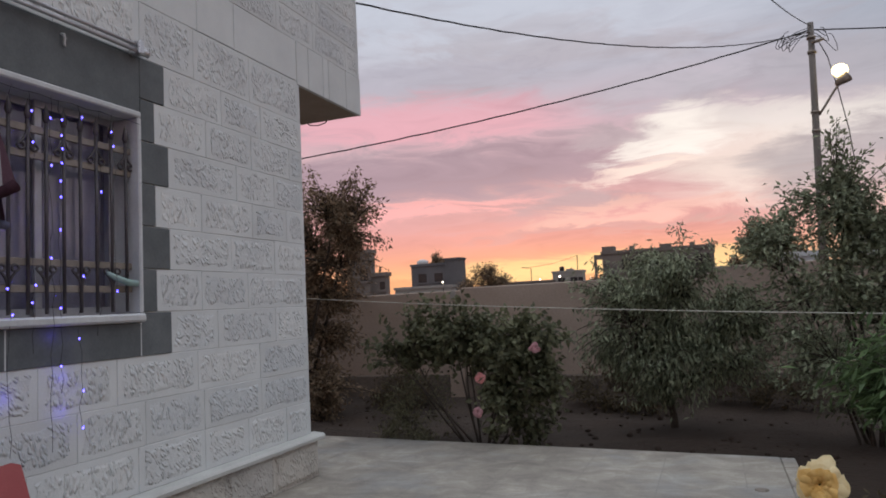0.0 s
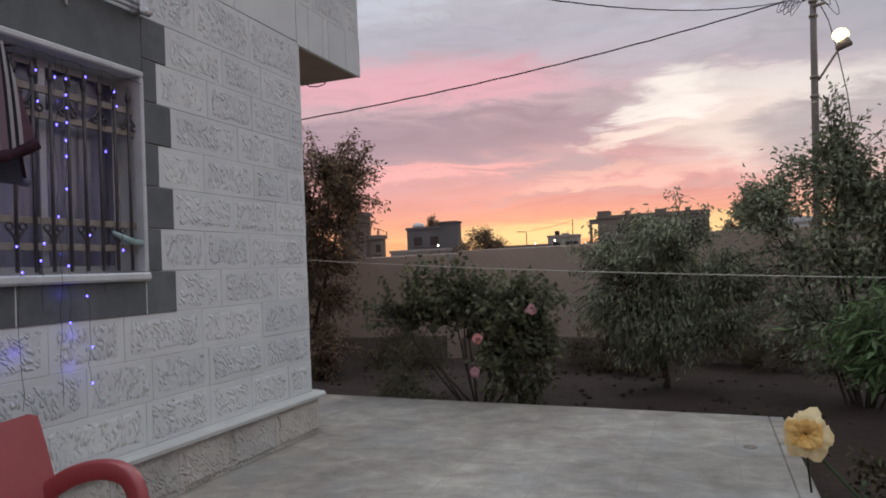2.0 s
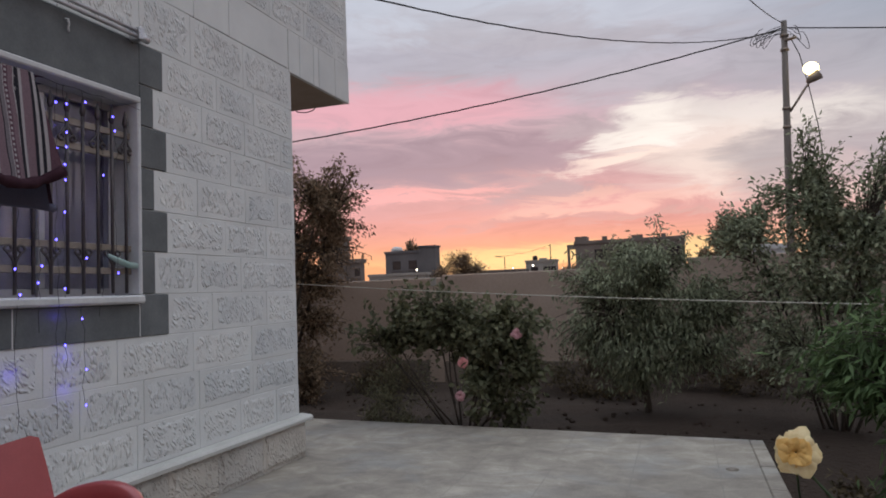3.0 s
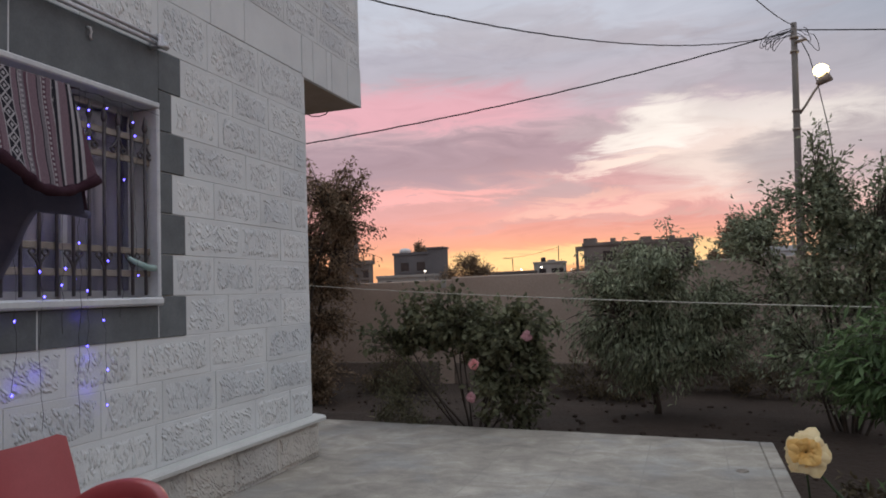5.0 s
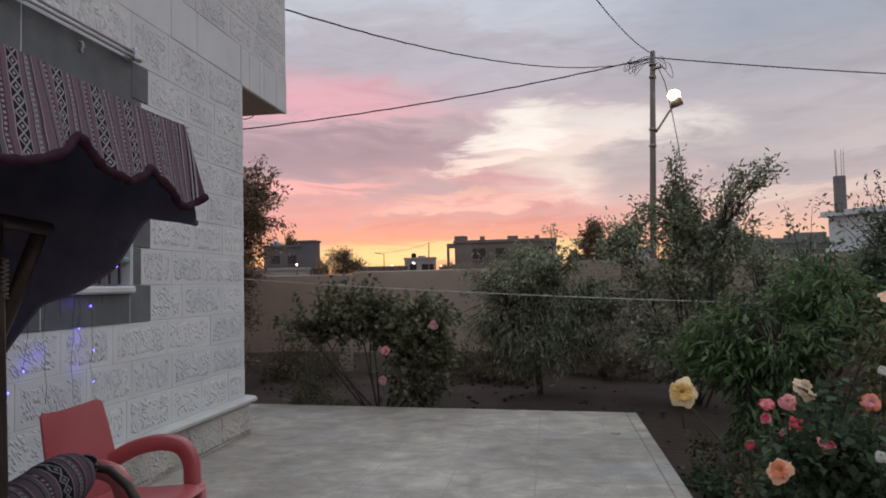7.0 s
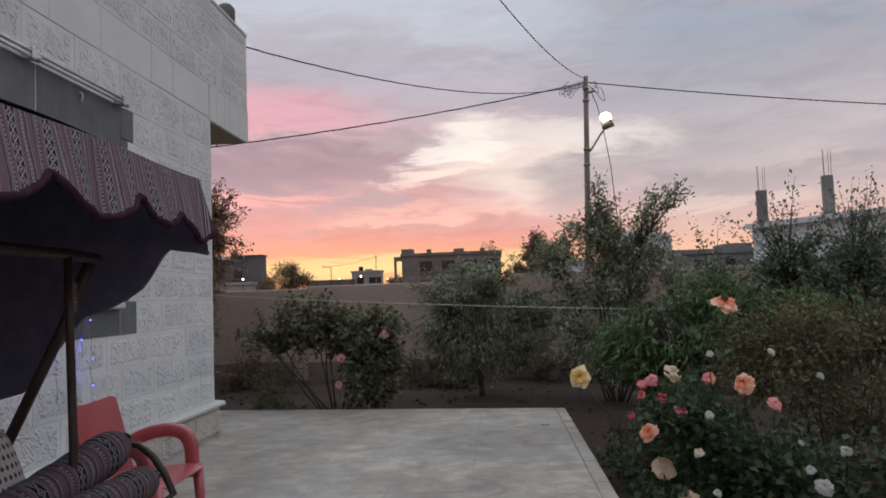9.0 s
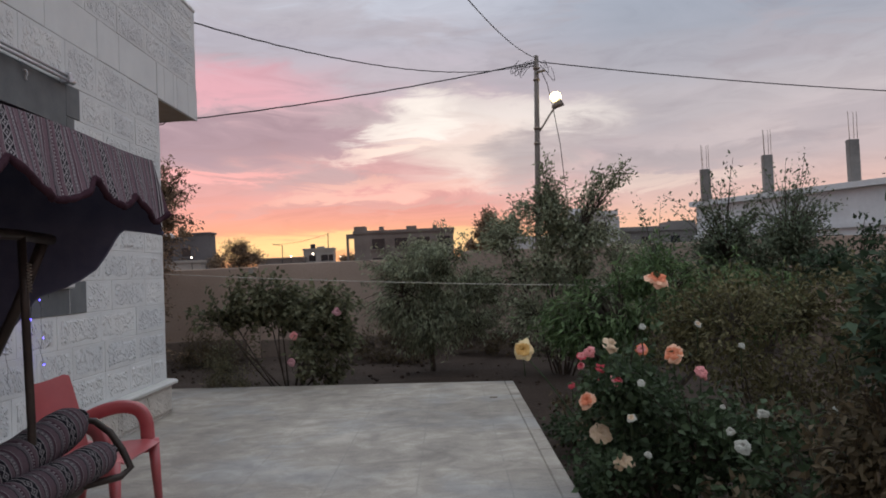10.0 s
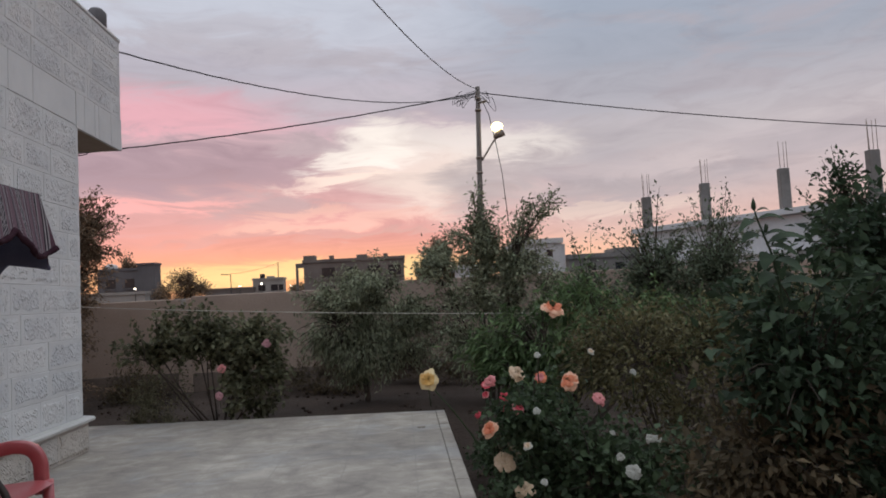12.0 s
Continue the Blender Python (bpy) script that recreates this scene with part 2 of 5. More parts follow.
def printed_cloth():
    """Pale cushion cotton printed with rows of dark lozenges."""
    m = bpy.data.materials.new("printed_cushion")
    m.use_nodes = True
    n = Nodes(m.node_tree)
    pos = n.add("ShaderNodeNewGeometry").outputs["Position"]
    sep = n.add("ShaderNodeSeparateXYZ", {0: pos}).outputs
    a = n.math("DIVIDE", n.math("PINGPONG", sep[1], 0.016), 0.016)
    b = n.math("DIVIDE", n.math("PINGPONG", sep[2], 0.019), 0.019)
    mark = n.math("LESS_THAN", n.math("ADD", a, b), 0.72)
    weave = n.noise(pos, 260.0, 2.0)
    col = n.mix(mark, n.mix(weave, (0.33, 0.29, 0.28, 1), (0.45, 0.40, 0.38, 1)), (0.06, 0.045, 0.055, 1))
    bump = n.add("ShaderNodeBump", {"Strength": 0.4, "Distance": 0.002, "Height": weave})
    p = n.add("ShaderNodeBsdfPrincipled", {"Base Color": col, "Roughness": 0.95, "Specular IOR Level": 0.1, "Normal": bump.outputs[0]})
    n.add("ShaderNodeOutputMaterial", {"Surface": p.outputs[0]})
    return m


def glow_material(name, colour, strength):
    m = bpy.data.materials.new(name)
    m.use_nodes = True
    n = Nodes(m.node_tree)
    e = n.add("ShaderNodeEmission", {"Color": (*colour, 1), "Strength": strength})
    n.add("ShaderNodeOutputMaterial", {"Surface": e.outputs[0]})
    return m


def floor_material():
    """Pale rubbed cement with dull streaks, damp patches and faint tile joints."""
    m = bpy.data.materials.new("terrace_cement")
    m.use_nodes = True
    n = Nodes(m.node_tree)
    pos = n.add("ShaderNodeNewGeometry").outputs["Position"]
    drawn = n.add("ShaderNodeVectorMath", {0: pos, 1: (1.0, 1.25, 1.0)}, operation="MULTIPLY").outputs[0]
    big, mid, fine = n.noise(pos, 0.8, 5.0, 0.6, 0.4), n.noise(drawn, 3.6, 7.0, 0.7, 0.5), n.noise(pos, 70.0, 3.0)
    f = n.math("ADD", n.math("MULTIPLY", big, 0.4), n.math("ADD", n.math("MULTIPLY", mid, 0.45), n.math("MULTIPLY", fine, 0.15)))
    col = n.ramp(f, [(0.36, (0.165, 0.143, 0.125)), (0.455, (0.255, 0.222, 0.190)), (0.52, (0.325, 0.286, 0.243)), (0.61, (0.46, 0.41, 0.352))])
    cool = n.add("ShaderNodeMapRange", {"Value": n.noise(drawn, 0.9, 4.0, 0.62, 0.6), "From Min": 0.48, "From Max": 0.66, "To Max": 0.42}, interpolation_type="SMOOTHSTEP").outputs[0]
    col = n.mix(cool, col, n.mix(mid, (0.22, 0.225, 0.235, 1), (0.41, 0.415, 0.42, 1)))
    sep = n.add("ShaderNodeSeparateXYZ", {0: pos}).outputs
    joint = n.math("MINIMUM", n.math("PINGPONG", n.math("ADD", sep[0], 0.21), 0.3), n.math("PINGPONG", n.math("ADD", sep[1], 0.1), 0.3))
    line = n.math("MULTIPLY", n.math("LESS_THAN", joint, 0.005), n.math("GREATER_THAN", mid, 0.47))
    col = n.mix(n.math("MULTIPLY", line, 0.35), col, (0.17, 0.16, 0.15, 1))
    h = n.math("SUBTRACT", n.math("ADD", n.math("MULTIPLY", mid, 0.6), n.math("MULTIPLY", fine, 0.25)), n.math("MULTIPLY", line, 0.3))
    b = n.add("ShaderNodeBump", {"Strength": 0.45, "Distance": 0.012, "Height": h})
    p = n.add("ShaderNodeBsdfPrincipled", {"Base Color": col, "Normal": b.outputs[0], "Specular IOR Level": 0.35, "Roughness": n.math("ADD", n.math("MULTIPLY", big, 0.35), 0.42)})
    n.add("ShaderNodeOutputMaterial", {"Surface": p.outputs[0]})
    return m


def glass_material():
    m = bpy.data.materials.new("window_glass")
    m.use_nodes = True
    n = Nodes(m.node_tree)
    p = n.add("ShaderNodeBsdfPrincipled", {"Base Color": (0.85, 0.88, 0.92, 1), "Roughness": 0.04, "Transmission Weight": 1.0, "IOR": 1.45})
    n.add("ShaderNodeOutputMaterial", {"Surface": p.outputs[0]})
    return m


STONE = rough_stone("pecked_limestone", (0.575, 0.58, 0.58), (0.70, 0.705, 0.695))
STONE_EDGE = material("dressed_limestone", (0.575, 0.58, 0.58), (0.69, 0.695, 0.685), 0.85, 2.5, 90, 0.3, 0.003, vary=0.05)
PLINTH_STONE = rough_stone("plinth_limestone", (0.43, 0.395, 0.35), (0.60, 0.56, 0.51))
LEDGE_STONE = material("ledge_limestone", (0.46, 0.45, 0.43), (0.60, 0.59, 0.56), 0.85, 3, 90, 0.4, 0.004)
MORTAR = material("pale_mortar", (0.58, 0.58, 0.575), (0.70, 0.70, 0.69), 0.9, 4, 80)
DARK_STONE = material("dark_basalt", (0.085, 0.093, 0.098), (0.145, 0.154, 0.158), 0.55, 5, 70, 0.3, 0.002, vary=0.12)
CEMENT = floor_material()
SOIL = material("dark_soil", (0.027, 0.017, 0.012), (0.061, 0.040, 0.030), 0.95, 1.2, 25, 0.9, 0.03)
WALL_BLOCK = material("grey_render", (0.285, 0.213, 0.172), (0.41, 0.318, 0.260), 0.92, 0.9, 30, 0.5, 0.008)
# darker copy of the wall render: shade of the plants put into the colour
SHADED_WALL = material("shaded_render", (0.10, 0.077, 0.064), (0.20, 0.157, 0.130), 0.95, 1.6, 30, 0.6, 0.01)
SOFFIT = material("soffit_plaster", (0.30, 0.23, 0.18), (0.42, 0.34, 0.28), 0.9, 2, 50)
WHITE = material("white_paint", (0.48, 0.48, 0.49), (0.62, 0.62, 0.62), 0.6, 6, 60, 0.2, 0.002)
IRON = material("painted_iron", (0.20, 0.165, 0.135), (0.32, 0.275, 0.235), 0.55, 12, 120, 0.3, 0.001, metal=0.3)
BAR_IRON = material("dark_iron", (0.05, 0.042, 0.046), (0.11, 0.092, 0.092), 0.55, 12, 120, 0.3, 0.001, metal=0.3)
ALU = material("aluminium", (0.42, 0.42, 0.44), (0.55, 0.55, 0.57), 0.4, 9, 120, 0.1, 0.001, metal=0.7)
CHROME = material("worn_chrome", (0.50, 0.50, 0.52), (0.65, 0.65, 0.67), 0.3, 9, 120, 0.1, 0.001, metal=0.9)
CURTAIN = material("curtain_cloth", (0.30, 0.265, 0.315), (0.45, 0.40, 0.46), 0.95, 3, 200, 0.3, 0.002)
GLASS = glass_material()
RED_PLASTIC = material("red_plastic", (0.34, 0.064, 0.070), (0.43, 0.092, 0.098), 0.34, 5, 150, 0.03, 0.001, spec=0.75)
SWING_STEEL = material("brown_steel", (0.030, 0.022, 0.019), (0.06, 0.045, 0.038), 0.45, 9, 120, 0.2, 0.001, metal=0.4)
RUG = striped_cloth("striped_rug", 1, 0.165, 1.08, 9.9975, 1.105)
RUG_ROLL = striped_cloth("striped_mattress", 1, 0.23, 0.60)
LINING = material("dark_felt", (0.086, 0.088, 0.138), (0.130, 0.132, 0.188), 1.0, 8, 300, 0.4, 0.003, spec=0.05)
FRINGE = material("plum_fringe", (0.032, 0.015, 0.022), (0.064, 0.032, 0.042), 1.0, 20, 400, 0.6, 0.004, spec=0.05)
PRINT = printed_cloth()
WOODPOLE = material("weathered_pole", (0.10, 0.085, 0.075), (0.19, 0.165, 0.15), 0.85, 3, 40, 0.5, 0.006, stretch=(3, 3, 0.3))
CABLE = material("black_cable", (0.012, 0.011, 0.012), (0.03, 0.028, 0.03), 0.7, 10, 100)
CORD = material("pale_cord", (0.40, 0.38, 0.33), (0.55, 0.52, 0.46), 0.8, 10, 100)
LAMP_GLOW = glow_material("street_lamp_glow", (1.0, 0.79, 0.37), 4.6)
BULB_GLOW = glow_material("blue_bulb_glow", (0.10, 0.08, 1.0), 9.0)
FAR_LIGHT = glow_material("far_lamp_glow", (1.0, 0.85, 0.7), 5.0)
BARK = material("bark", (0.045, 0.035, 0.028), (0.10, 0.08, 0.065), 0.95, 6, 60, 0.8, 0.01)
FACADES = {k: material("facade_" + k, a, b, 0.9, 0.6, 8, 0.2, 0.02) for k, a, b in (
    ("brown", (0.13, 0.108, 0.098), (0.21, 0.178, 0.16)), ("pale", (0.26, 0.24, 0.22), (0.36, 0.33, 0.30)),
    ("grey", (0.10, 0.095, 0.10), (0.15, 0.14, 0.145)), ("white", (0.46, 0.465, 0.475), (0.60, 0.60, 0.60)), ("bluish", (0.50, 0.52, 0.54), (0.62, 0.64, 0.66)), ("concrete", (0.13, 0.125, 0.12), (0.22, 0.21, 0.20)))}
DARK_PANE = material("dark_pane", (0.012, 0.012, 0.016), (0.03, 0.03, 0.035), 0.2, 2, 20, 0.0)
LEAVES = {k: material("leaf_" + k, a, b, 0.62, 3, 40, 0.2, 0.002, island=0.5, through_light=0.32, spec=0.2) for k, a, b in (
    ("olive", (0.172, 0.188, 0.122), (0.305, 0.325, 0.215)), ("thin", (0.10, 0.096, 0.056), (0.19, 0.175, 0.11)), ("dark", (0.028, 0.048, 0.028), (0.066, 0.096, 0.054)),
    ("rose", (0.036, 0.056, 0.028), (0.076, 0.108, 0.056)), ("rust", (0.072, 0.058, 0.034), (0.145, 0.110, 0.066)), ("bush", (0.092, 0.096, 0.056), (0.180, 0.180, 0.106)), ("tall", (0.082, 0.104, 0.066), (0.160, 0.190, 0.125)), ("green", (0.076, 0.122, 0.050), (0.142, 0.20, 0.088)),
    ("brown", (0.092, 0.088, 0.042), (0.17, 0.148, 0.074)), ("dusk", (0.168, 0.120, 0.080), (0.295, 0.208, 0.14)))}
PETALS = {k: material("petal_" + k, a, b, 0.6, 20, 90, 0.2, 0.002, through_light=0.15, spec=0.2) for k, a, b in (
    ("yellow", (0.66, 0.36, 0.09), (0.80, 0.55, 0.22)), ("straw", (0.70, 0.53, 0.27), (0.82, 0.69, 0.43)), ("orange", (0.66, 0.17, 0.08), (0.82, 0.33, 0.19)), ("cream", (0.58, 0.41, 0.26), (0.74, 0.58, 0.42)),
    ("peach", (0.74, 0.38, 0.24), (0.86, 0.56, 0.40)), ("pink", (0.62, 0.20, 0.20), (0.80, 0.36, 0.36)), ("red", (0.55, 0.05, 0.08), (0.70, 0.12, 0.15)), ("white", (0.36, 0.36, 0.31), (0.52, 0.51, 0.46)),
    ("mauve", (0.42, 0.20, 0.23), (0.58, 0.32, 0.34)))}


# ---- building tools ----
class Shape:
    """Vertices and faces gathered for one mesh."""

    def __init__(self):
        self.v, self.f, self.slot, self.smooth = [], [], [], []

    def put(self, verts, faces, slot=0, smooth=False):
        k = len(self.v)
        self.v += [tuple(p) for p in verts]
        self.f += [tuple(i + k for i in face) for face in faces]
        self.slot += [slot] * len(faces)
        self.smooth += [smooth] * len(faces)
        return self

    def box(self, x0, x1, y0, y1, z0, z1, slot=0):
        v = [(x, y, z) for z in (z0, z1) for y in (y0, y1) for x in (x0, x1)]
        return self.put(v, [(0, 2, 3, 1), (4, 5, 7, 6), (0, 1, 5, 4), (2, 6, 7, 3), (0, 4, 6, 2), (1, 3, 7, 5)], slot)

    def soft_box(self, x0, x1, y0, y1, z0, z1, r=0.01, slot=0):
        """A box with chamfered edges."""
        v, f = [], []
        c, h = ((x0 + x1) / 2, (y0 + y1) / 2, (z0 + z1) / 2), ((x1 - x0) / 2, (y1 - y0) / 2, (z1 - z0) / 2)
        for sx in (-1, 1):
            for sy in (-1, 1):
                for sz in (-1, 1):
                    for a in range(3):
                        d = [h[0] - r, h[1] - r, h[2] - r]
                        d[a] = h[a]
                        v.append((c[0] + sx * d[0], c[1] + sy * d[1], c[2] + sz * d[2]))
        bm = bmesh.new()
        for p in v:
            bm.verts.new(p)
        bmesh.ops.convex_hull(bm, input=bm.verts)
        bm.verts.index_update()
        self.put([q.co for q in bm.verts], [[q.index for q in face.verts] for face in bm.faces], slot)
        bm.free()
        return self

    def tube(self, points, radius, sides=8, slot=0, cap=True):
        """A round bar along points; radius is one number or one for each point."""
        pts = [Vector(p) for p in points]
        rad = radius if hasattr(radius, "__len__") else [radius] * len(pts)
        ref = None
        v, f = [], []
        for i, p in enumerate(pts):
            d = (pts[min(i + 1, len(pts) - 1)] - pts[max(i - 1, 0)]).normalized()
            if ref is None:
                ref = d.orthogonal().normalized()
            ref = (ref - d * ref.dot(d)).normalized()
            side = d.cross(ref)
            for k in range(sides):
                a = 2 * math.pi * k / sides
                v.append(p + (ref * math.cos(a) + side * math.sin(a)) * rad[i])
        for i in range(len(pts) - 1):
            for k in range(sides):
                a, b = i * sides + k, i * sides + (k + 1) % sides
                f.append((a, b, b + sides, a + sides))
        if cap:
            f += [tuple(range(sides))[::-1], tuple(range(len(v) - sides, len(v)))]
        return self.put(v, f, slot, True)

    def sheet(self, fn, nu, nv, slot=0, thick=0.0):
        """A surface fn(u, v) on a grid, with a second skin a little behind it where thick is given."""
        v = [Vector(fn(i / nu, j / nv)) for j in range(nv + 1) for i in range(nu + 1)]
        f = [(j * (nu + 1) + i, j * (nu + 1) + i + 1, (j + 1) * (nu + 1) + i + 1, (j + 1) * (nu + 1) + i) for j in range(nv) for i in range(nu)]
        self.put(v, f, slot, True)
        return self

    def ball(self, c, r, slot=0, seg=8, rings=6, squash=1.0):
        v, f = [], []
        for j in range(rings + 1):
            a = math.pi * j / rings
            for i in range(seg):
                b = 2 * math.pi * i / seg
                v.append((c[0] + r * math.sin(a) * math.cos(b), c[1] + r * math.sin(a) * math.sin(b), c[2] + r * squash * math.cos(a)))
        for j in range(rings):
            for i in range(seg):
                f.append((j * seg + i, (j + 1) * seg + i, (j + 1) * seg + (i + 1) % seg, j * seg + (i + 1) % seg))
        return self.put(v, f, slot, True)

    def mesh(self, name, *mats):
        me = bpy.data.meshes.new(name)
        me.from_pydata(self.v, [], self.f)
        for m in mats:
            me.materials.append(m)
        me.polygons.foreach_set("material_index", self.slot)
        me.polygons.foreach_set("use_smooth", self.smooth)
        me.update()
        return me


def thing(name, at, label, category, group="", kind=""):
    """An empty at a thing's base, to carry its parts."""
    ob = new(name)
    ob.empty_display_size = 0.1
    ob.matrix_basis = at if isinstance(at, Matrix) else Matrix.Translation(at)
    return tagged(ob, label, category, group, kind)


def part(name, shape, mats, parent=None, label="", kind=""):
    """One mesh object, made in world places (or in its parent's own when the parent is turned later)."""
    me = shape if isinstance(shape, bpy.types.Mesh) else shape.mesh(name, *(mats if isinstance(mats, (list, tuple)) else [mats]))
    ob = new(name, me)
    if parent:
        ob.parent = parent
        ob.matrix_parent_inverse = chain(parent).inverted()
    return tagged(ob, label, kind=kind)


def chain(ob):
    """An object's place in the world from its own and its parents' settings."""
    m = ob.matrix_basis
    while ob.parent:
        m = ob.parent.matrix_basis @ ob.matrix_parent_inverse @ m
        ob = ob.parent
    return m


# ---- ground, terrace, garden wall ----
COURSE = 0.268
LEDGE = 0.36
EAST, CORNER, TOP = 0.0, 5.205, 4.74      # the house's face, its corner and its roofline
SOFFIT_Z, OVER = 3.385, 6.37              # underside and end of the overhanging storey

def ground_z(x, y):
    """The garden bed rises gently from the terrace to the boundary wall."""
    def run(v, rows):
        for (a, za), (b, zb) in zip(rows, rows[1:]):
            if a <= v <= b:
                return za + (zb - za) * (v - a) / (b - a)
        return 0.0
    rise = run(y, ((6.0, 0.0), (6.9, 0.22), (8.5, 0.31), (9.8, 0.39), (10.4, 0.39), (12.0, 0.0)))
    side = run(x, ((-14.0, 0.0), (-9.0, 1.0), (3.6, 1.0), (5.5, 0.75), (9.0, 0.5), (14.0, 0.0)))
    return -0.38 + rise * side


gx = [-2500, -400, -60, -14, -11, -9] + [-8 + 0.5 * i for i in range(45)] + [18, 40, 120, 500, 2500]
gy = [-2500, -400, -60, -12, 0, 3, 5, 6] + [6.3 + 0.3 * i for i in range(20)] + [14, 20, 40, 90, 200, 600, 2500]
g_rng = random.Random(2)
ground = Shape()
ground.put([(x, y, ground_z(x, y) + (g_rng.uniform(-0.03, 0.03) if 6.9 < y < 9.7 and -8 < x < 10 else 0)) for y in gy for x in gx],
           [(j * len(gx) + i, j * len(gx) + i + 1, (j + 1) * len(gx) + i + 1, (j + 1) * len(gx) + i) for j in range(len(gy) - 1) for i in range(len(gx) - 1)], 0, True)
tagged(part("ground", ground, SOIL), "dark bare garden soil reaching to the far fields", "ground", kind="structure")

clods = Shape()
rng = random.Random(5)
for _ in range(700):
    x, y = rng.uniform(-3.5, 9), rng.uniform(6.95, 9.7)
    if rng.random() < 0.35:
        x, y = rng.uniform(3.95, 7), rng.uniform(-1.5, 6.5)
    r = rng.uniform(0.012, 0.036)
    clods.ball((x, y, ground_z(x, y)), r, 0, 6, 4, rng.uniform(0.5, 0.9))
tagged(part("soil_clods", clods, SOIL), "loose dark clods of soil on the garden bed", "soil", kind="stuff")

terrace = thing("terrace", (0, 0, 0), "pale worn cement terrace slab beside the house", "terrace", kind="structure")


def front(x):
    """Where the slab ends, away from the camera."""
    return 6.835 - 0.109 * x


slab = Shape()
out = [(-4.0, -7.0), (3.675, -7.0), (3.675, front(3.675)), (-4.0, front(-4.0))]
slab.put([(x, y, z) for z in (-0.42, 0.0) for x, y in out], [(3, 2, 1, 0), (4, 5, 6, 7), (0, 1, 5, 4), (1, 2, 6, 5), (2, 3, 7, 6), (3, 0, 4, 7)])
part("slab", slab, CEMENT, terrace)
rng = random.Random(8)
y = -7.0
while y < front(3.73) - 0.05:
    y1 = min(y + rng.uniform(0.52, 0.64), front(3.73) - 0.01)
    if front(3.73) - y1 < 0.3:
        y1 = front(3.73) - 0.01
    up = rng.uniform(-0.001, 0.004)
    part("edge_tile", Shape().soft_box(3.680, 3.79, y + 0.003, y1 - 0.003, -0.42, up, 0.008), CEMENT, terrace)
    y = y1
drain = thing("floor_drain", (3.48, 5.36, 0), "small dark round drain set in the terrace", "drain")
part("grate", Shape().tube([(3.48, 5.36, -0.004), (3.48, 5.36, 0.006)], 0.045, 14), IRON, drain)

garden_wall = thing("garden_wall", (-2, 10, -0.38), "grey-brown rendered block boundary wall behind the garden", "wall", kind="structure")
part("wall_left", Shape().soft_box(-9, -0.52, 10.0, 10.22, -0.5, 1.60, 0.012), WALL_BLOCK, garden_wall)
part("wall_pier", Shape().soft_box(-0.52, -0.28, 9.965, 10.25, -0.5, 1.60, 0.015), WALL_BLOCK, garden_wall)
part("joint_patch", Shape().soft_box(-0.45, -0.36, 9.955, 9.975, 1.47, 1.597, 0.006), FACADES["pale"], garden_wall, "pale cement patch at the wall joint")
part("wall_middle", Shape().soft_box(-0.28, 3.3, 10.0, 10.22, -0.5, 1.635, 0.012), WALL_BLOCK, garden_wall)
part("wall_right", Shape().soft_box(3.3, 16.0, 10.03, 10.25, -0.5, 1.72, 0.012), WALL_BLOCK, garden_wall)

# base course whose dark colour stands in for shade low on the wall
part("base_course", Shape().soft_box(-9, -0.522, 9.972, 10.1, -0.5, 0.34, 0.015), SHADED_WALL, garden_wall, "base course coloured darker for the shade at the wall foot")
part("base_course", Shape().soft_box(-0.278, 16.0, 9.972, 10.1, -0.5, 0.32, 0.015), SHADED_WALL, garden_wall, "base course coloured darker for the shade at the wall foot")

# ---- house ----
house = thing("house", (0, 0, 0), "two-tone limestone house with pecked blocks and overhanging upper storey", "house", kind="structure")
W0, W1, WZ0, WZ1 = 1.76, 3.30, 1.40, 2.645       # window opening
core = Shape()
IN = -0.0045
core.box(-0.30, IN, -7, W0, 0.0, SOFFIT_Z)
core.box(-0.30, IN, W1, CORNER - 0.026, 0.0, SOFFIT_Z)
core.box(-0.30, IN, W0, W1, 0.0, WZ0)
core.box(-0.30, IN, W0, W1, WZ1, SOFFIT_Z)
core.box(-6.0, -0.30, CORNER - 0.30, CORNER - 0.026, 0.0, SOFFIT_Z)
core.box(-6.0, -5.7, -7, CORNER - 0.30, 0.0, SOFFIT_Z)
core.box(-5.7, -0.30, -7, -6.7, 0.0, SOFFIT_Z)
core.box(-6.0, IN, -7, OVER - 0.026, SOFFIT_Z + 0.03, TOP)
part("wall", core, MORTAR, house)
part("soffit", Shape().box(-6.0, -0.006, CORNER - 0.02, OVER - 0.006, SOFFIT_Z, SOFFIT_Z + 0.03), SOFFIT, house, "brown plastered underside of the overhang")
roof = Shape().soft_box(-6.02, 0.012, -7, OVER + 0.012, TOP, TOP + 0.05, 0.012)
part("roof_coping", roof, STONE_EDGE, house)


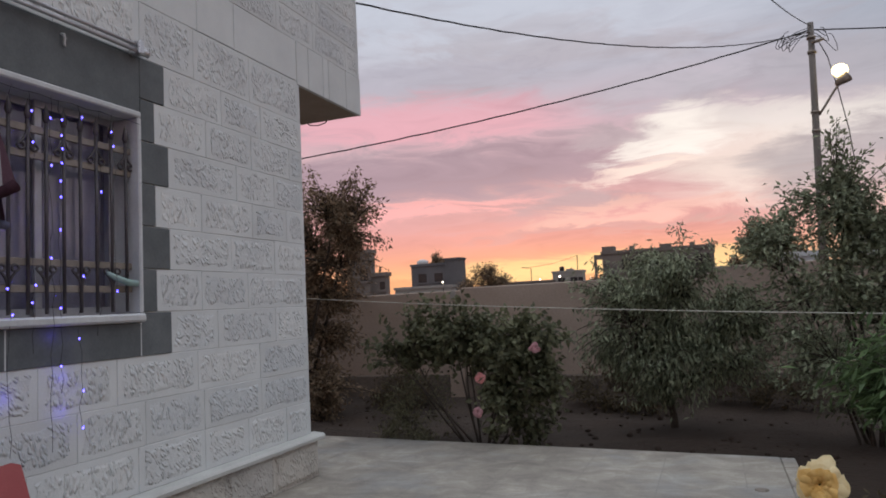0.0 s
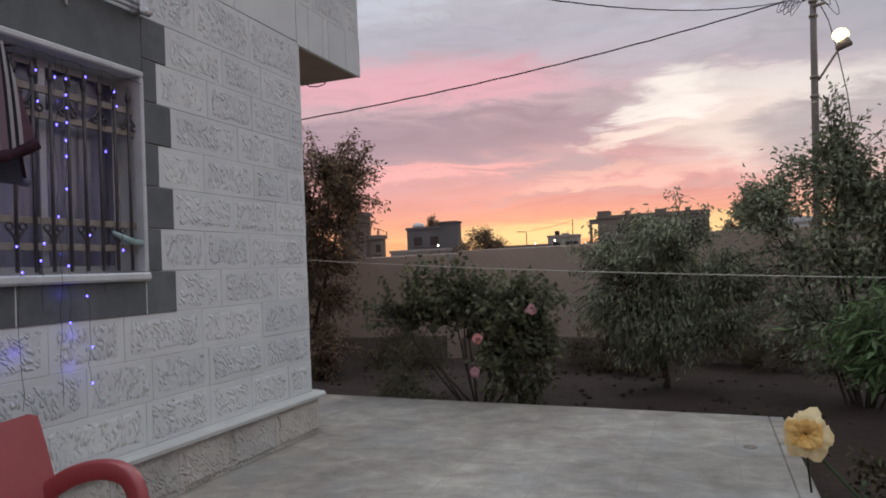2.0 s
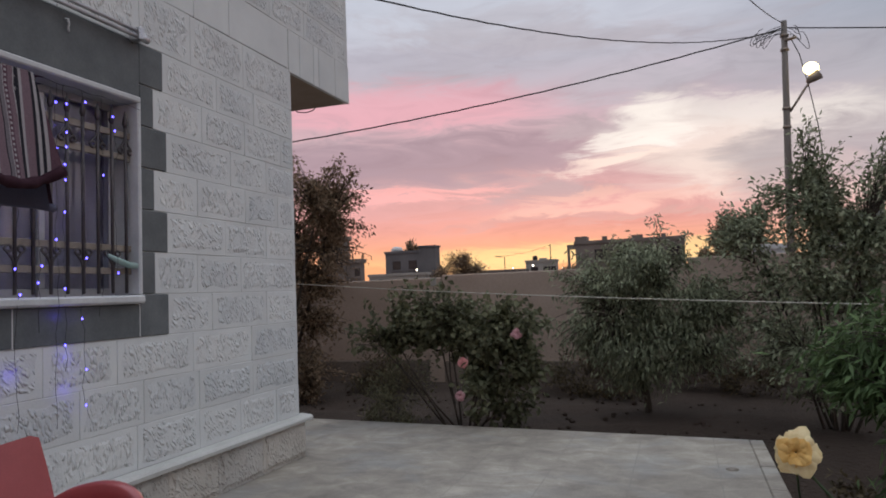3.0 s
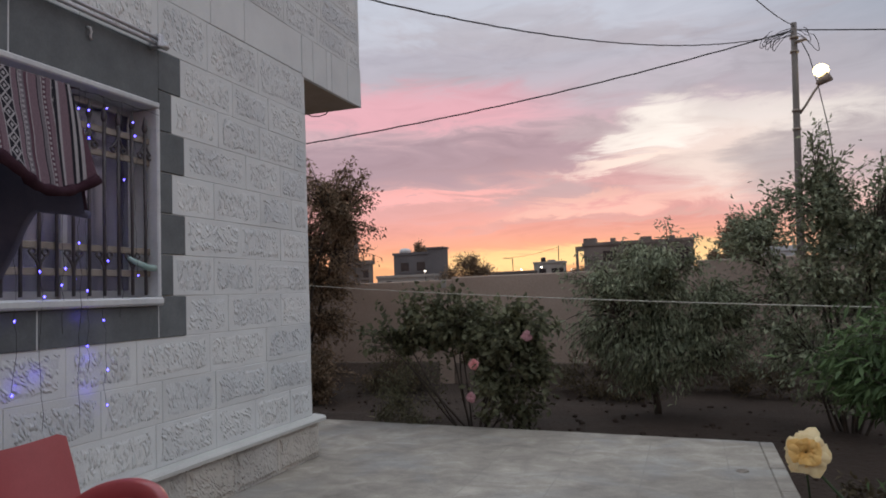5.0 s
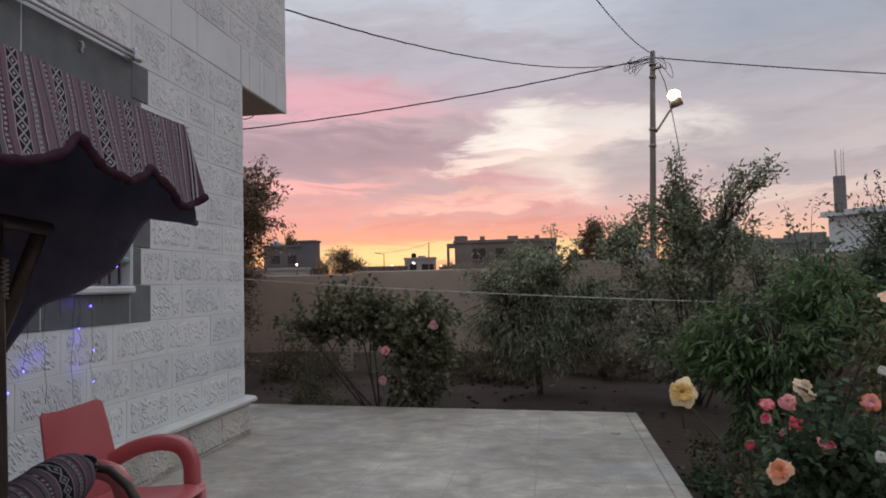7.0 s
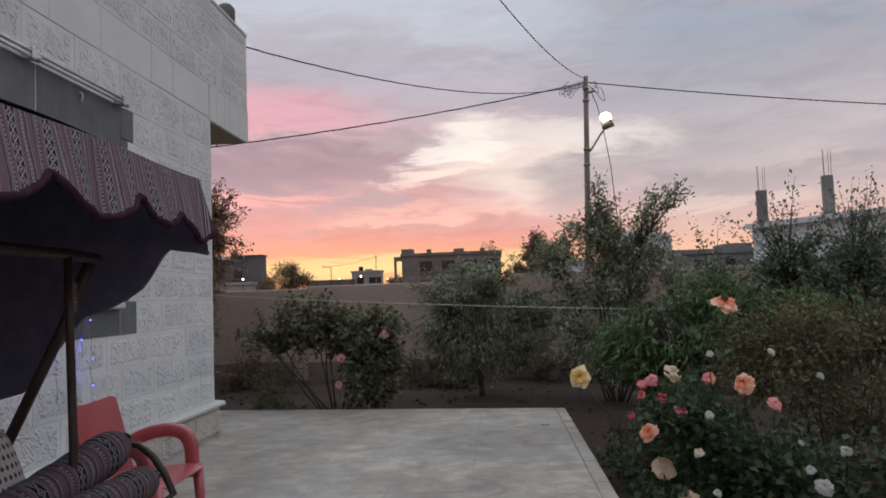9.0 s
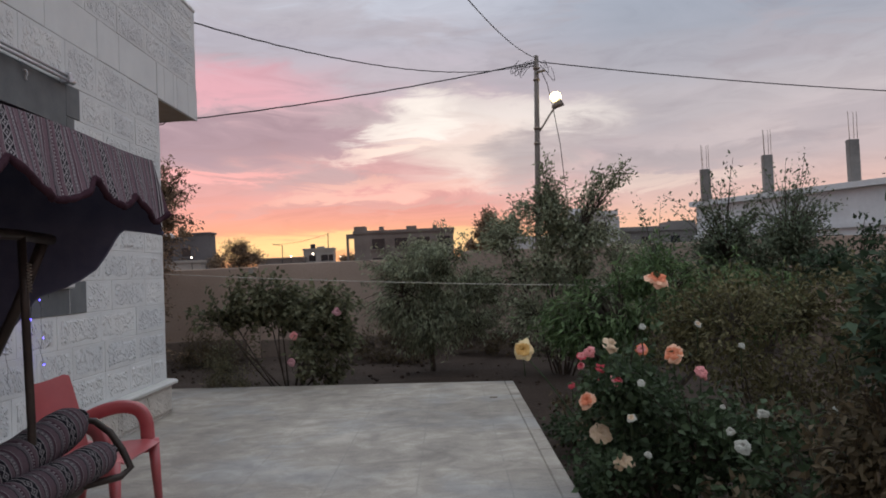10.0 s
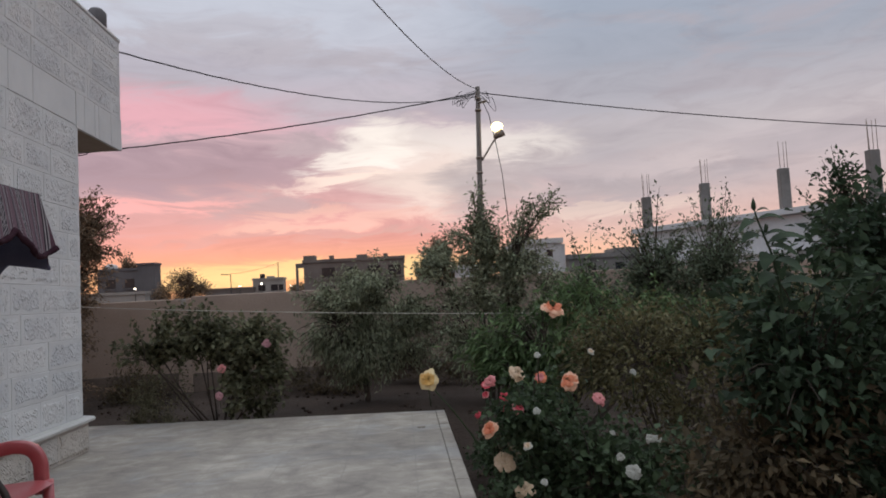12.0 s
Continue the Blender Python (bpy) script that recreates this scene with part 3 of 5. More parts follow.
def block_mesh(length, height, margin=0.018, raised=0.006, seed=0, wild_edge=0.022):
    """One ashlar block on the face x = 0: a dressed margin round a raised pecked field with an uneven outline."""
    jig = random.Random(seed)
    s = Shape()
    a, b = length / 2, height / 2
    e = 0.003
    loop = [(-1 + i / 3, -1) for i in range(6)] + [(1, -1 + i / 2) for i in range(4)] + [(1 - i / 3, 1) for i in range(6)] + [(-1, 1 - i / 2) for i in range(4)]
    n = len(loop)

    def ring(inset, x, wild=0.0):
        out = []
        for p, q in loop:
            dy, dz = inset + jig.uniform(0, wild) * 1.3, inset + jig.uniform(0, wild) * 0.6
            out.append((x, p * (a - dy), q * (b - dz)))
        return out

    v = ring(0, -0.03) + ring(0, -e) + ring(e, 0.0) + ring(margin, 0.0, wild_edge) + ring(margin + 0.034, raised)
    f = [(i * n + k, i * n + (k + 1) % n, i * n + n + (k + 1) % n, i * n + n + k) for i in range(3) for k in range(n)]
    s.put(v[:4 * n], f, 1)
    s.put(v[3 * n:], [(k, (k + 1) % n, n + (k + 1) % n, n + k) for k in range(n)] + [tuple(range(n, 2 * n))], 0)
    return s


def blocks(y0, y1, z0, height, rng, first=0.0, smooth=False, pieces=(0.44, 0.74)):
    """A course of blocks from y0 to y1, each its own object."""
    y = y0
    lo, hi = pieces
    while y < y1 - 0.02:
        size = first or rng.uniform(lo, hi)
        first = 0.0
        if y1 - y - size < 0.2:
            size = y1 - y
        gap = 0.002
        s = block_mesh(size - gap, height - gap, rng.uniform(0.014, 0.028), rng.uniform(0.001, 0.005), rng.random(), rng.uniform(0.03, 0.06)) if not smooth else Shape().soft_box(-0.03, 0.0, -size / 2 + 0.003, size / 2 - 0.003, -height / 2 + 0.003, height / 2 - 0.003, 0.004)
        me = s.mesh("stone_block", *((STONE_EDGE,) if smooth else (STONE, STONE_EDGE)))
        ob = new("stone_block", me)
        ob.parent = house
        ob.location = (rng.uniform(-0.002, 0.002), y + size / 2, z0 + height / 2)
        y += size


def dark_block(y0, y1, z0, z1, proud=0.008):
    return part("dark_block", Shape().soft_box(-0.02, proud, y0 + 0.003, y1 - 0.003, z0 + 0.003, z1 - 0.003, 0.004), DARK_STONE, house, "dark grey basalt block")


rng = random.Random(21)
START = 1.0
for k in range(11):
    z0 = LEDGE + k * COURSE
    h = COURSE
    wide = k % 2 == 1
    if k == 10:
        h = SOFFIT_Z - z0 + 0.02
    if k == 3:
        left, right = 1.50, 3.577
    elif 4 <= k <= 8:
        left, right = (1.50, 3.575) if wide else (1.62, 3.455)
    elif k == 9:
        left, right = 1.51, 3.547
    else:
        left = right = None
    if left is None:
        blocks(START, CORNER - 0.001, z0, h, rng, first=rng.uniform(0.2, 0.5))
    else:
        blocks(START, left, z0, h, rng, first=left - START)
        blocks(right, CORNER - 0.001, z0, h, rng, first=rng.uniform(0.42, 0.72))
    if 4 <= k <= 8:
        top = min(z0 + h, WZ1 + 0.01) if k < 8 else z0 + h
        dark_block(W1 + 0.03, right, z0, top)
        dark_block(left, W0 - 0.03, z0, top)
# dark sill and lintel courses
z3 = LEDGE + 3 * COURSE
for a, b in ((1.50, 1.74), (1.74, 2.432), (2.432, 3.315), (3.315, 3.577)):
    dark_block(a, b, z3, z3 + COURSE if b in (1.74, 3.577) else 1.372)
z9 = LEDGE + 9 * COURSE
top9 = z9 + COURSE
dark_block(1.51, W0 - 0.03, z9, top9)
dark_block(W0 - 0.03, 2.265, WZ1 + 0.035, top9)
dark_block(2.265, W1 + 0.033, WZ1 + 0.035, top9)
dark_block(W1 + 0.028, 3.547, z9, top9, 0.0075)
for y, za, zb in ((2.265, WZ1 + 0.035, top9), (2.432, z3, 1.372), (3.315, z3, 1.372), (1.74, z3, 1.372)):
    part("pointing", Shape().box(-0.02, 0.0055, y - 0.0045, y + 0.0045, za, zb), WHITE, house, "white pointing between dark blocks")

# the band and the storey above
blocks(START, 4.3, SOFFIT_Z + 0.02, 0.37, rng, smooth=True, pieces=(0.55, 1.1))
blocks(4.3, CORNER - 0.04, SOFFIT_Z + 0.02, 0.37, rng, smooth=True, pieces=(0.8, 1.0))
for a, b in ((CORNER - 0.04, 5.36), (5.36, 5.62), (5.62, 5.72), (5.72, 6.06), (6.06, OVER)):
    ob = new("soffit_slab", Shape().soft_box(-0.03, 0.006, a + 0.003, b - 0.003, SOFFIT_Z - 0.004, SOFFIT_Z + 0.385, 0.004).mesh("soffit_slab", STONE_EDGE))
    ob.parent = house
z = SOFFIT_Z + 0.39
while z < TOP - 0.05:
    h = min(COURSE, TOP - z)
    blocks(START, OVER - 0.001, z, h, rng, first=rng.uniform(0.2, 0.6), pieces=(0.4, 0.75))
    z += COURSE

# plinth: pecked stones under a moulded ledge, turning the corner
y = 0.4
while y < CORNER:
    size = min(rng.uniform(0.5, 0.8), CORNER + 0.045 - y)
    if CORNER + 0.045 - y - size < 0.25:
        size = CORNER + 0.045 - y
    s = block_mesh(size - 0.005, LEDGE - 0.05, 0.015, 0.016)
    ob = new("plinth_block", s.mesh("plinth_block", PLINTH_STONE, PLINTH_STONE))
    ob.parent, ob.location = house, (0.034, y + size / 2, (LEDGE - 0.05) / 2)
    y += size
part("plinth_core", Shape().box(-6, 0.03, -7, CORNER + 0.04, -0.02, LEDGE - 0.05), PLINTH_STONE, house)
ledge = Shape()
profile = [(0.0, 0.0), (0.085, 0.0), (0.088, 0.025), (0.070, 0.042), (0.0, 0.052)]
v = []
for y in (-7.0, CORNER + 0.085):
    v += [(p[0] if p[0] else -0.03, y, LEDGE - 0.052 + p[1]) for p in profile]
ledge.put(v, [(i, i + 1, i + 6, i + 5) for i in range(4)] + [(5, 6, 7, 8, 9)])
ledge.box(-6, -0.03, CORNER - 0.02, CORNER + 0.085, LEDGE - 0.052, LEDGE - 0.004)
part("ledge", ledge, LEDGE_STONE, house, "smooth pale stone ledge above the plinth")

# pipe on the roof
vent = thing("roof_vent", (-0.16, 6.12, TOP + 0.05), "dark round roof vent pipe at the parapet corner", "roof vent")
part("pipe", Shape().tube([(-0.16, 6.12, TOP + 0.04), (-0.16, 6.12, TOP + 0.28), (-0.16, 6.12, TOP + 0.33)], [0.11, 0.11, 0.07], 16), FACADES["grey"], vent)

loop = thing("wire_loop", (-0.5, 6.2, SOFFIT_Z), "thin loose wire loop hanging under the overhang", "wire")
part("wire", Shape().tube([(-0.62, 6.33, SOFFIT_Z - 0.002), (-0.58, 6.33, SOFFIT_Z - 0.03), (-0.48, 6.33, SOFFIT_Z - 0.045), (-0.40, 6.33, SOFFIT_Z - 0.03), (-0.37, 6.33, SOFFIT_Z + 0.002)], 0.006, 5), CABLE, loop)

# ---- window ----
win = thing("window_1", (0, W0, WZ0), "white-framed sliding window behind an iron grille", "window", kind="structure")
rim = Shape()
for a, b, c, d in ((W0 - 0.03, W1 + 0.024, WZ1 - 0.006, WZ1 + 0.033), (W0 - 0.03, W0 + 0.006, WZ0 + 0.026, WZ1 - 0.007), (W1 - 0.006, W1 + 0.024, WZ0 + 0.026, WZ1 - 0.007)):
    rim.soft_box(-0.24, 0.028, a, b, c, d, 0.008)
part("window_frame", rim, WHITE, win)
part("window_sill", Shape().soft_box(-0.24, 0.055, W0 - 0.05, W1 + 0.02, 1.374, 1.425, 0.012), WHITE, win)
for k, (a, b, x) in enumerate(((W0, 2.30, -0.17), (2.24, 2.80, -0.20), (2.74, W1, -0.17))):
    sash = Shape()
    for p in ((a, b, 1.425, 1.475), (a, b, WZ1 - 0.05, WZ1 - 0.002), (a, a + 0.045, 1.475, WZ1 - 0.05), (b - 0.045, b, 1.475, WZ1 - 0.05)):
        sash.soft_box(x - 0.025, x, *p, 0.004)
    sh = part("sash", sash, ALU, win)
    pane = part("pane", Shape().box(x - 0.015, x - 0.010, a + 0.045, b - 0.045, 1.475, WZ1 - 0.05), GLASS, sh)
    pane.visible_shadow = False
curtain = thing("curtain", (-0.33, 2.5, 1.3), "drawn mauve-grey curtain behind the window glass", "curtain")
part("cloth", Shape().sheet(lambda u, v: (-0.26 + 0.014 * math.sin(u * 62) + 0.008 * math.sin(u * 23 + 1), 1.5 + u * 2.05, 1.2 + v * 1.6), 160, 4), CURTAIN, curtain)

grille = thing("window_grille", (0, W0, WZ0), "rusty painted iron window grille with scrolls and spear tips", "grille")
RAILS = (1.575, 1.715, 2.285, 2.425)
for z in RAILS:
    part("rail", Shape().soft_box(-0.055, -0.035, W0, W1 - 0.007, z - 0.02, z + 0.02, 0.003), IRON, grille)
n_bars = 14
for k in range(n_bars):
    y = W0 + 0.055 + k * (W1 - W0 - 0.11) / (n_bars - 1)
    bar = Shape().tube([(-0.03, y, 1.44), (-0.03, y, 2.47)], 0.0095, 6)
    bar.tube([(-0.03, y, 2.47), (-0.03, y, 2.495), (-0.03, y, 2.52), (-0.03, y, 2.58)], [0.0095, 0.018, 0.015, 0.001], 6)
    b = part("bar", bar, BAR_IRON, grille)
    for z0, hgt, flip in ((1.591, 0.108, 1), (2.301, 0.108, -1)):
        if k % 2 == (flip == 1):
            continue
        for s in (-1, 1):
            pts = []
            for i in range(19):
                a = i / 18
                if a < 0.6:
                    q = a / 0.6
                    pts.append((-0.03, y + s * (0.006 + 0.056 * q * q), z0 + (hgt * 0.78 * q if flip > 0 else hgt - hgt * 0.78 * q)))
                else:
                    q = (a - 0.6) / 0.4 * 5.2
                    r = 0.026 * (1 - 0.11 * q)
                    cy, cz = y + s * 0.036, z0 + (hgt * 0.78 if flip > 0 else hgt * 0.22)
                    pts.append((-0.03, cy + s * r * math.cos(q), cz + flip * r * math.sin(q)))
            part("scroll", Shape().tube(pts, 0.0070, 5), BAR_IRON, b)

handle = thing("hose_end", (0.0, 3.2, 1.6), "pale green plastic hose end tied to the grille", "hose")
part("tube", Shape().tube([(0.0, 3.07, 1.665), (0.004, 3.13, 1.64), (0.006, 3.22, 1.612), (0.006, 3.285, 1.607)], [0.012, 0.018, 0.02, 0.02], 10),
     material("green_plastic", (0.22, 0.33, 0.30), (0.34, 0.44, 0.42), 0.5, 8, 90, 0.05), handle)

rod = thing("wall_rod", (0.05, 2.7, 3.05), "double white metal tube on brackets above the window", "curtain rod")
for dz in (0.018, -0.018):
    part("tube", Shape().tube([(0.062, 1.6, 3.062 + dz), (0.062, 3.30, 3.062 + dz)], 0.0125, 10), ALU, rod)
for y in (2.14, 3.27):
    part("bracket", Shape().soft_box(0.0, 0.095, y - 0.022, y + 0.022, 3.018, 3.108, 0.01).tube([(0.06, y, 3.05), (0.06, y + 0.08, 3.05)], 0.026, 10), CHROME, rod)
hook = thing("wall_hook", (0.02, 2.75, 2.95), "small pale cord hook fixed to the dark lintel", "hook")
part("peg", Shape().tube([(0.008, 2.76, 2.985), (0.03, 2.76, 2.98), (0.034, 2.765, 2.955), (0.018, 2.772, 2.935), (0.022, 2.775, 2.915)], 0.007, 6), WHITE, hook)

# string lights hanging before the window
lights = thing("string_lights", (0.04, 2.5, 2.6), "string of tiny blue fairy lights hanging on thin wires", "fairy lights")
rng = random.Random(3)
part("lead_wire", Shape().tube([(0.034, 1.7 + i * 0.1, 2.60 - 0.012 * math.sin(i * 1.7) ** 2) for i in range(17)], 0.0016, 4), CABLE, lights)
for y, low in ((1.82, 0.8), (1.98, 1.0), (2.12, 0.72), (2.27, 0.95), (2.42, 0.74), (2.55, 1.15), (2.66, 0.70), (2.72, 0.98), (2.84, 0.76), (2.97, 1.3), (3.08, 1.5)):
    pts, z = [], 2.6
    while z > low:
        pts.append((0.040 + rng.uniform(-0.006, 0.02), y + rng.uniform(-0.012, 0.012), z))
        z -= rng.uniform(0.05, 0.12)
    w = part("wire", Shape().tube(pts, 0.0011, 4), CABLE, lights)
    for i, p in enumerate(pts[1:]):
        if rng.random() < 0.22:
            part("bulb", Shape().ball((p[0] + 0.006, p[1], p[2]), 0.0048, 0, 6, 4, 1.5), BULB_GLOW, w)

# the glow of the low fairy lights on the stone
for y, z in ((2.417, 1.04), (2.753, 1.10), (2.75, 0.92), (2.69, 1.32), (2.31, 1.0), (2.45, 1.95), (2.86, 1.9), (2.2, 1.7)):
    glow = new("fairy_light", bpy.data.lights.new("fairy_light", "POINT"))
    glow.data.energy, glow.data.color, glow.data.shadow_soft_size = 0.038, (0.07, 0.04, 1.0), 0.006
    glow.location = (0.045, y, z)


# ---- street: pole, lamp, cables ----
pole = thing("utility_pole", (5.67, 18.45, -0.38), "weathered wooden utility pole with lit street lamp and cable bundle", "utility pole")


def on_pole(z, dx=0.0, dy=0.0):
    return (5.665 + 0.0335 * (z + 0.1) + dx, 18.45 + dy, z)


part("shaft", Shape().tube([on_pole(-0.4), on_pole(3), on_pole(7.67)], [0.098, 0.088, 0.068], 12), WOODPOLE, pole)
for z in (5.05, 5.5, 6.95, 7.3):
    part("clamp", Shape().tube([on_pole(z - 0.03), on_pole(z + 0.03)], 0.10, 12), IRON, pole)
arm = part("lamp_arm", Shape().tube([on_pole(5.42, 0.08), on_pole(5.6, 0.2), on_pole(5.95, 0.42), on_pole(6.12, 0.55)], 0.028, 8), IRON, pole)
hood = Shape().tube([on_pole(6.08, 0.47), on_pole(6.16, 0.56), on_pole(6.27, 0.72)], [0.05, 0.10, 0.15], 12)
part("lamp_hood", hood, IRON, arm)
part("lamp_bulb", Shape().ball(on_pole(6.42, 0.56), 0.18, 0, 14, 10, 0.85), LAMP_GLOW, arm, "bright warm street lamp bulb")
rng = random.Random(12)
for k in range(9):
    a = on_pole(7.45 + rng.uniform(-0.1, 0.1), -0.05)
    s = -1 if k < 6 else 1
    reach = rng.uniform(0.3, 0.75)
    dip = rng.uniform(0.15, 0.5)
    pts = [(a[0] + s * reach * math.sin(math.pi * t * 0.75), a[1] + rng.uniform(-0.03, 0.03), a[2] - dip * math.sin(math.pi * t) ** 2 * (0.4 + t)) for t in [i / 12 for i in range(13)]]
    part("loose_wire", Shape().tube(pts, 0.008, 5), CABLE, pole)
part("insulator", Shape().tube([on_pole(7.15, 0.0, -0.1), on_pole(7.2, 0.25, -0.12)], 0.04, 8), IRON, pole)
part("hanging_lead", Shape().tube([on_pole(7.2, 0.15), on_pole(6.8, 0.32), on_pole(6.0, 0.5), on_pole(5.0, 0.68), on_pole(3.4, 0.85)], 0.012, 5), CABLE, pole)


def cable(name, a, b, sag, r, mat, label, twist=0.0):
    pts = []
    for i in range(61):
        t = i / 60
        p = Vector(a).lerp(Vector(b), t)
        p.z -= 4 * sag * t * (1 - t)
        p += Vector((0, math.cos(t * 900), math.sin(t * 900))) * twist
        pts.append(p)
    ob = part(name, Shape().tube(pts, r, 6), mat)
    return tagged(ob, label, "cable", "" if "clothes" in name else "overhead cables at the pole")


PT = (5.92, 18.45, 7.5)
cable("overhead_cable", (-18.66, 12.0, 4.743), PT, 0.835, 0.017, CABLE, "thick black twisted overhead cable running to the pole", 0.006)
cable("overhead_cable", (-0.745, 5.615, 4.70), (5.92, 18.45, 7.461), 0.541, 0.011, CABLE, "thin black overhead cable from house roof to pole", 0.004)
cable("overhead_cable", (34.0, 20.667, 5.873), PT, 0.531, 0.016, CABLE, "thick black overhead cable leaving the pole")
cable("overhead_cable", (-0.631, -6.0, 6.526), (5.93, 18.45, 7.6), 1.26, 0.010, CABLE, "thin black overhead cable passing over the terrace")
cable("overhead_cable", (-18.9, 88.0, 5.72), (-12.76, 91.0, 7.0), 0.25, 0.018, CABLE, "thin far wire between lamp post and mast")
cable("clothes_line", (-1.702, 7.434, 1.584), (4.83, 5.11, 1.16), 0.037, 0.004, CORD, "pale cord clothes line stretched across the garden")

# ---- distant buildings ----
def building(name, x0, x1, y0, depth, z1, mat, label, windows=(), extras=(), turn=0.0):
    """A block with a parapet, real window recesses and things on its roof."""
    h = thing(name, (x0, y0, -0.38), label, "building")
    s = Shape().box(x0, x1, y0, y0 + depth, -0.6, z1)
    part("wall", s, mat, h)
    part("parapet", Shape().box(x0 - 0.1, x1 + 0.1, y0 - 0.1, y0 + depth + 0.1, z1, z1 + 0.25), mat, h)
    for wx, wz, ww, wh in windows:
        w = part("window", Shape().box(wx - 0.12, wx + ww + 0.12, y0 - 0.10, y0 + 0.02, wz - 0.14, wz), mat, h)
        part("pane", Shape().box(wx, wx + ww, y0 - 0.03, y0 + 0.02, wz, wz + wh), DARK_PANE, w)
    for e in extras:
        part("roof_block", Shape().box(*e), mat, h)
    return h


building("apartment_house", -5.2, 3.6, 60, 9, 5.0, FACADES["brown"], "long brown flat-roofed apartment house beyond the garden wall",
         [(x, z, 1.1, 0.9) for x in (-3.6, -1.6, 0.4, 2.2) for z in (1.9, 3.6)],
         [(-5.2, -4.2, 60, 61.5, 5.25, 5.65), (-3.0, -2.6, 60.5, 61, 5.25, 5.6), (-0.6, 0.3, 61, 62, 5.25, 5.6), (1.8, 2.2, 60.4, 60.9, 5.25, 5.55), (-5.9, -5.2, 60, 60.3, 4.6, 5.0), (-5.9, -5.7, 60, 60.3, 0, 4.6)])
building("white_house", -15.9, -12.0, 90, 2.0, 4.85, FACADES["pale"], "small pale flat-roofed house far off", [(-15.2, 3.4, 0.9, 0.8), (-13.6, 3.4, 0.9, 0.8), (-12.6, 3.4, 0.6, 0.8)],
         [(-14.3, -13.4, 91, 92, 5.1, 5.35)])
tank_far = thing("water_tank", (-14.75, 90.6, 5.1), "small black water tank on the far roof", "water tank")
part("drum", Shape().tube([(-14.75, 90.6, 5.08), (-14.75, 90.6, 5.6), (-14.75, 90.6, 5.68)], [0.32, 0.32, 0.2], 12), CABLE, tank_far)
dome = thing("water_tank", (-25.2, 68.8, 5.85), "white rounded water tank on the grey house roof", "water tank")
part("drum", Shape().tube([(-25.2, 68.8, 5.84), (-25.2, 68.8, 6.15), (-25.2, 68.8, 6.32), (-25.2, 68.8, 6.38)], [0.62, 0.60, 0.40, 0.1], 14), FACADES["white"], dome)
mast = thing("roof_mast", (-12.8, 90.3, 5.1), "thin antenna mast on the far house", "antenna")
part("mast", Shape().tube([(-12.8, 91, 5.0), (-12.75, 91, 7.1)], 0.06, 6), CABLE, mast)
building("grey_house", -26.2, -22.4, 68, 2.0, 5.6, FACADES["grey"], "dark grey flat-roofed house beyond the wall", [(-25.4, 3.9, 0.9, 0.9), (-23.6, 3.9, 0.9, 0.9)], [(-22.4, -20.7, 68, 69.6, 0, 6.1), (-22.5, -20.6, 67.9, 69.7, 6.1, 6.28)])
building("low_house", -25.4, -19.6, 62, 1.2, 3.1, FACADES["pale"], "low pale garden building by the grey house", [(-24.5, 2.2, 0.6, 0.6)])
building("row_house", -18.6, -16.95, 40, 0.8, 4.95, FACADES["brown"], "tall narrow brown house behind a garden tree", [(-17.6, 3.2, 0.5, 0.8)])
building("row_house", -16.95, -16.0, 40.3, 0.6, 3.45, FACADES["brown"], "low brown house beyond the wall", [(-16.4, 2.6, 0.35, 0.5)])
building("far_shed", -21.5, -15.6, 88, 5, 3.75, FACADES["brown"], "long low brown shed far off")
building("white_block", 9.3, 11.3, 32, 5, 3.75, FACADES["white"], "pale two-storey house behind the trees", [(9.75, 3.1, 0.3, 0.35), (10.55, 3.1, 0.3, 0.35), (9.75, 2.3, 0.3, 0.35)], [(9.3, 9.9, 33, 34, 4.0, 4.25), (11.25, 11.55, 32.3, 36, -0.4, 3.72)])
building("long_house", 12.6, 16.8, 36, 6, 3.1, FACADES["concrete"], "long unrendered grey house behind the trees", [(13.6, 2.3, 0.5, 0.5), (15.2, 2.3, 0.5, 0.5)], [(15.2, 16.6, 36, 38, 3.3, 3.6)])
building("far_garage", 6.7, 8.6, 38, 4, 2.9, FACADES["white"], "small pale building beyond the wall")

# concrete frame of a building under construction
site = thing("building_site", (18, 28, -0.38), "unfinished grey concrete building with bare columns on its roof", "building")
d = Vector((5.6, -8.9, 0)).normalized()
nrm = Vector((-d.y, d.x, 0))
o = Vector((15.1, 31.9, 0))


def skew_box(s0, s1, n0, n1, z0, z1):
    v = [o + d * s + nrm * q + Vector((0, 0, z)) for z in (z0, z1) for s, q in ((s0, n0), (s1, n0), (s1, n1), (s0, n1))]
    return Shape().put(v, [(3, 2, 1, 0), (4, 5, 6, 7), (0, 1, 5, 4), (1, 2, 6, 5), (2, 3, 7, 6), (3, 0, 4, 7)])


part("wall", skew_box(0, 24, 0.15, 10, -0.6, 4.0), FACADES["bluish"], site)
part("roof_slab", skew_box(-0.2, 24.2, -0.1, 10.2, 4.0, 4.24), FACADES["bluish"], site)
part("string_course", skew_box(-0.1, 24.1, 0.02, 0.2, 2.45, 2.62), FACADES["bluish"], site)
for k in range(6):
    part("opening", skew_box(2.0 + k * 3.6, 3.4 + k * 3.6, 0.1, 0.3, 0.9, 2.2), DARK_PANE, site)
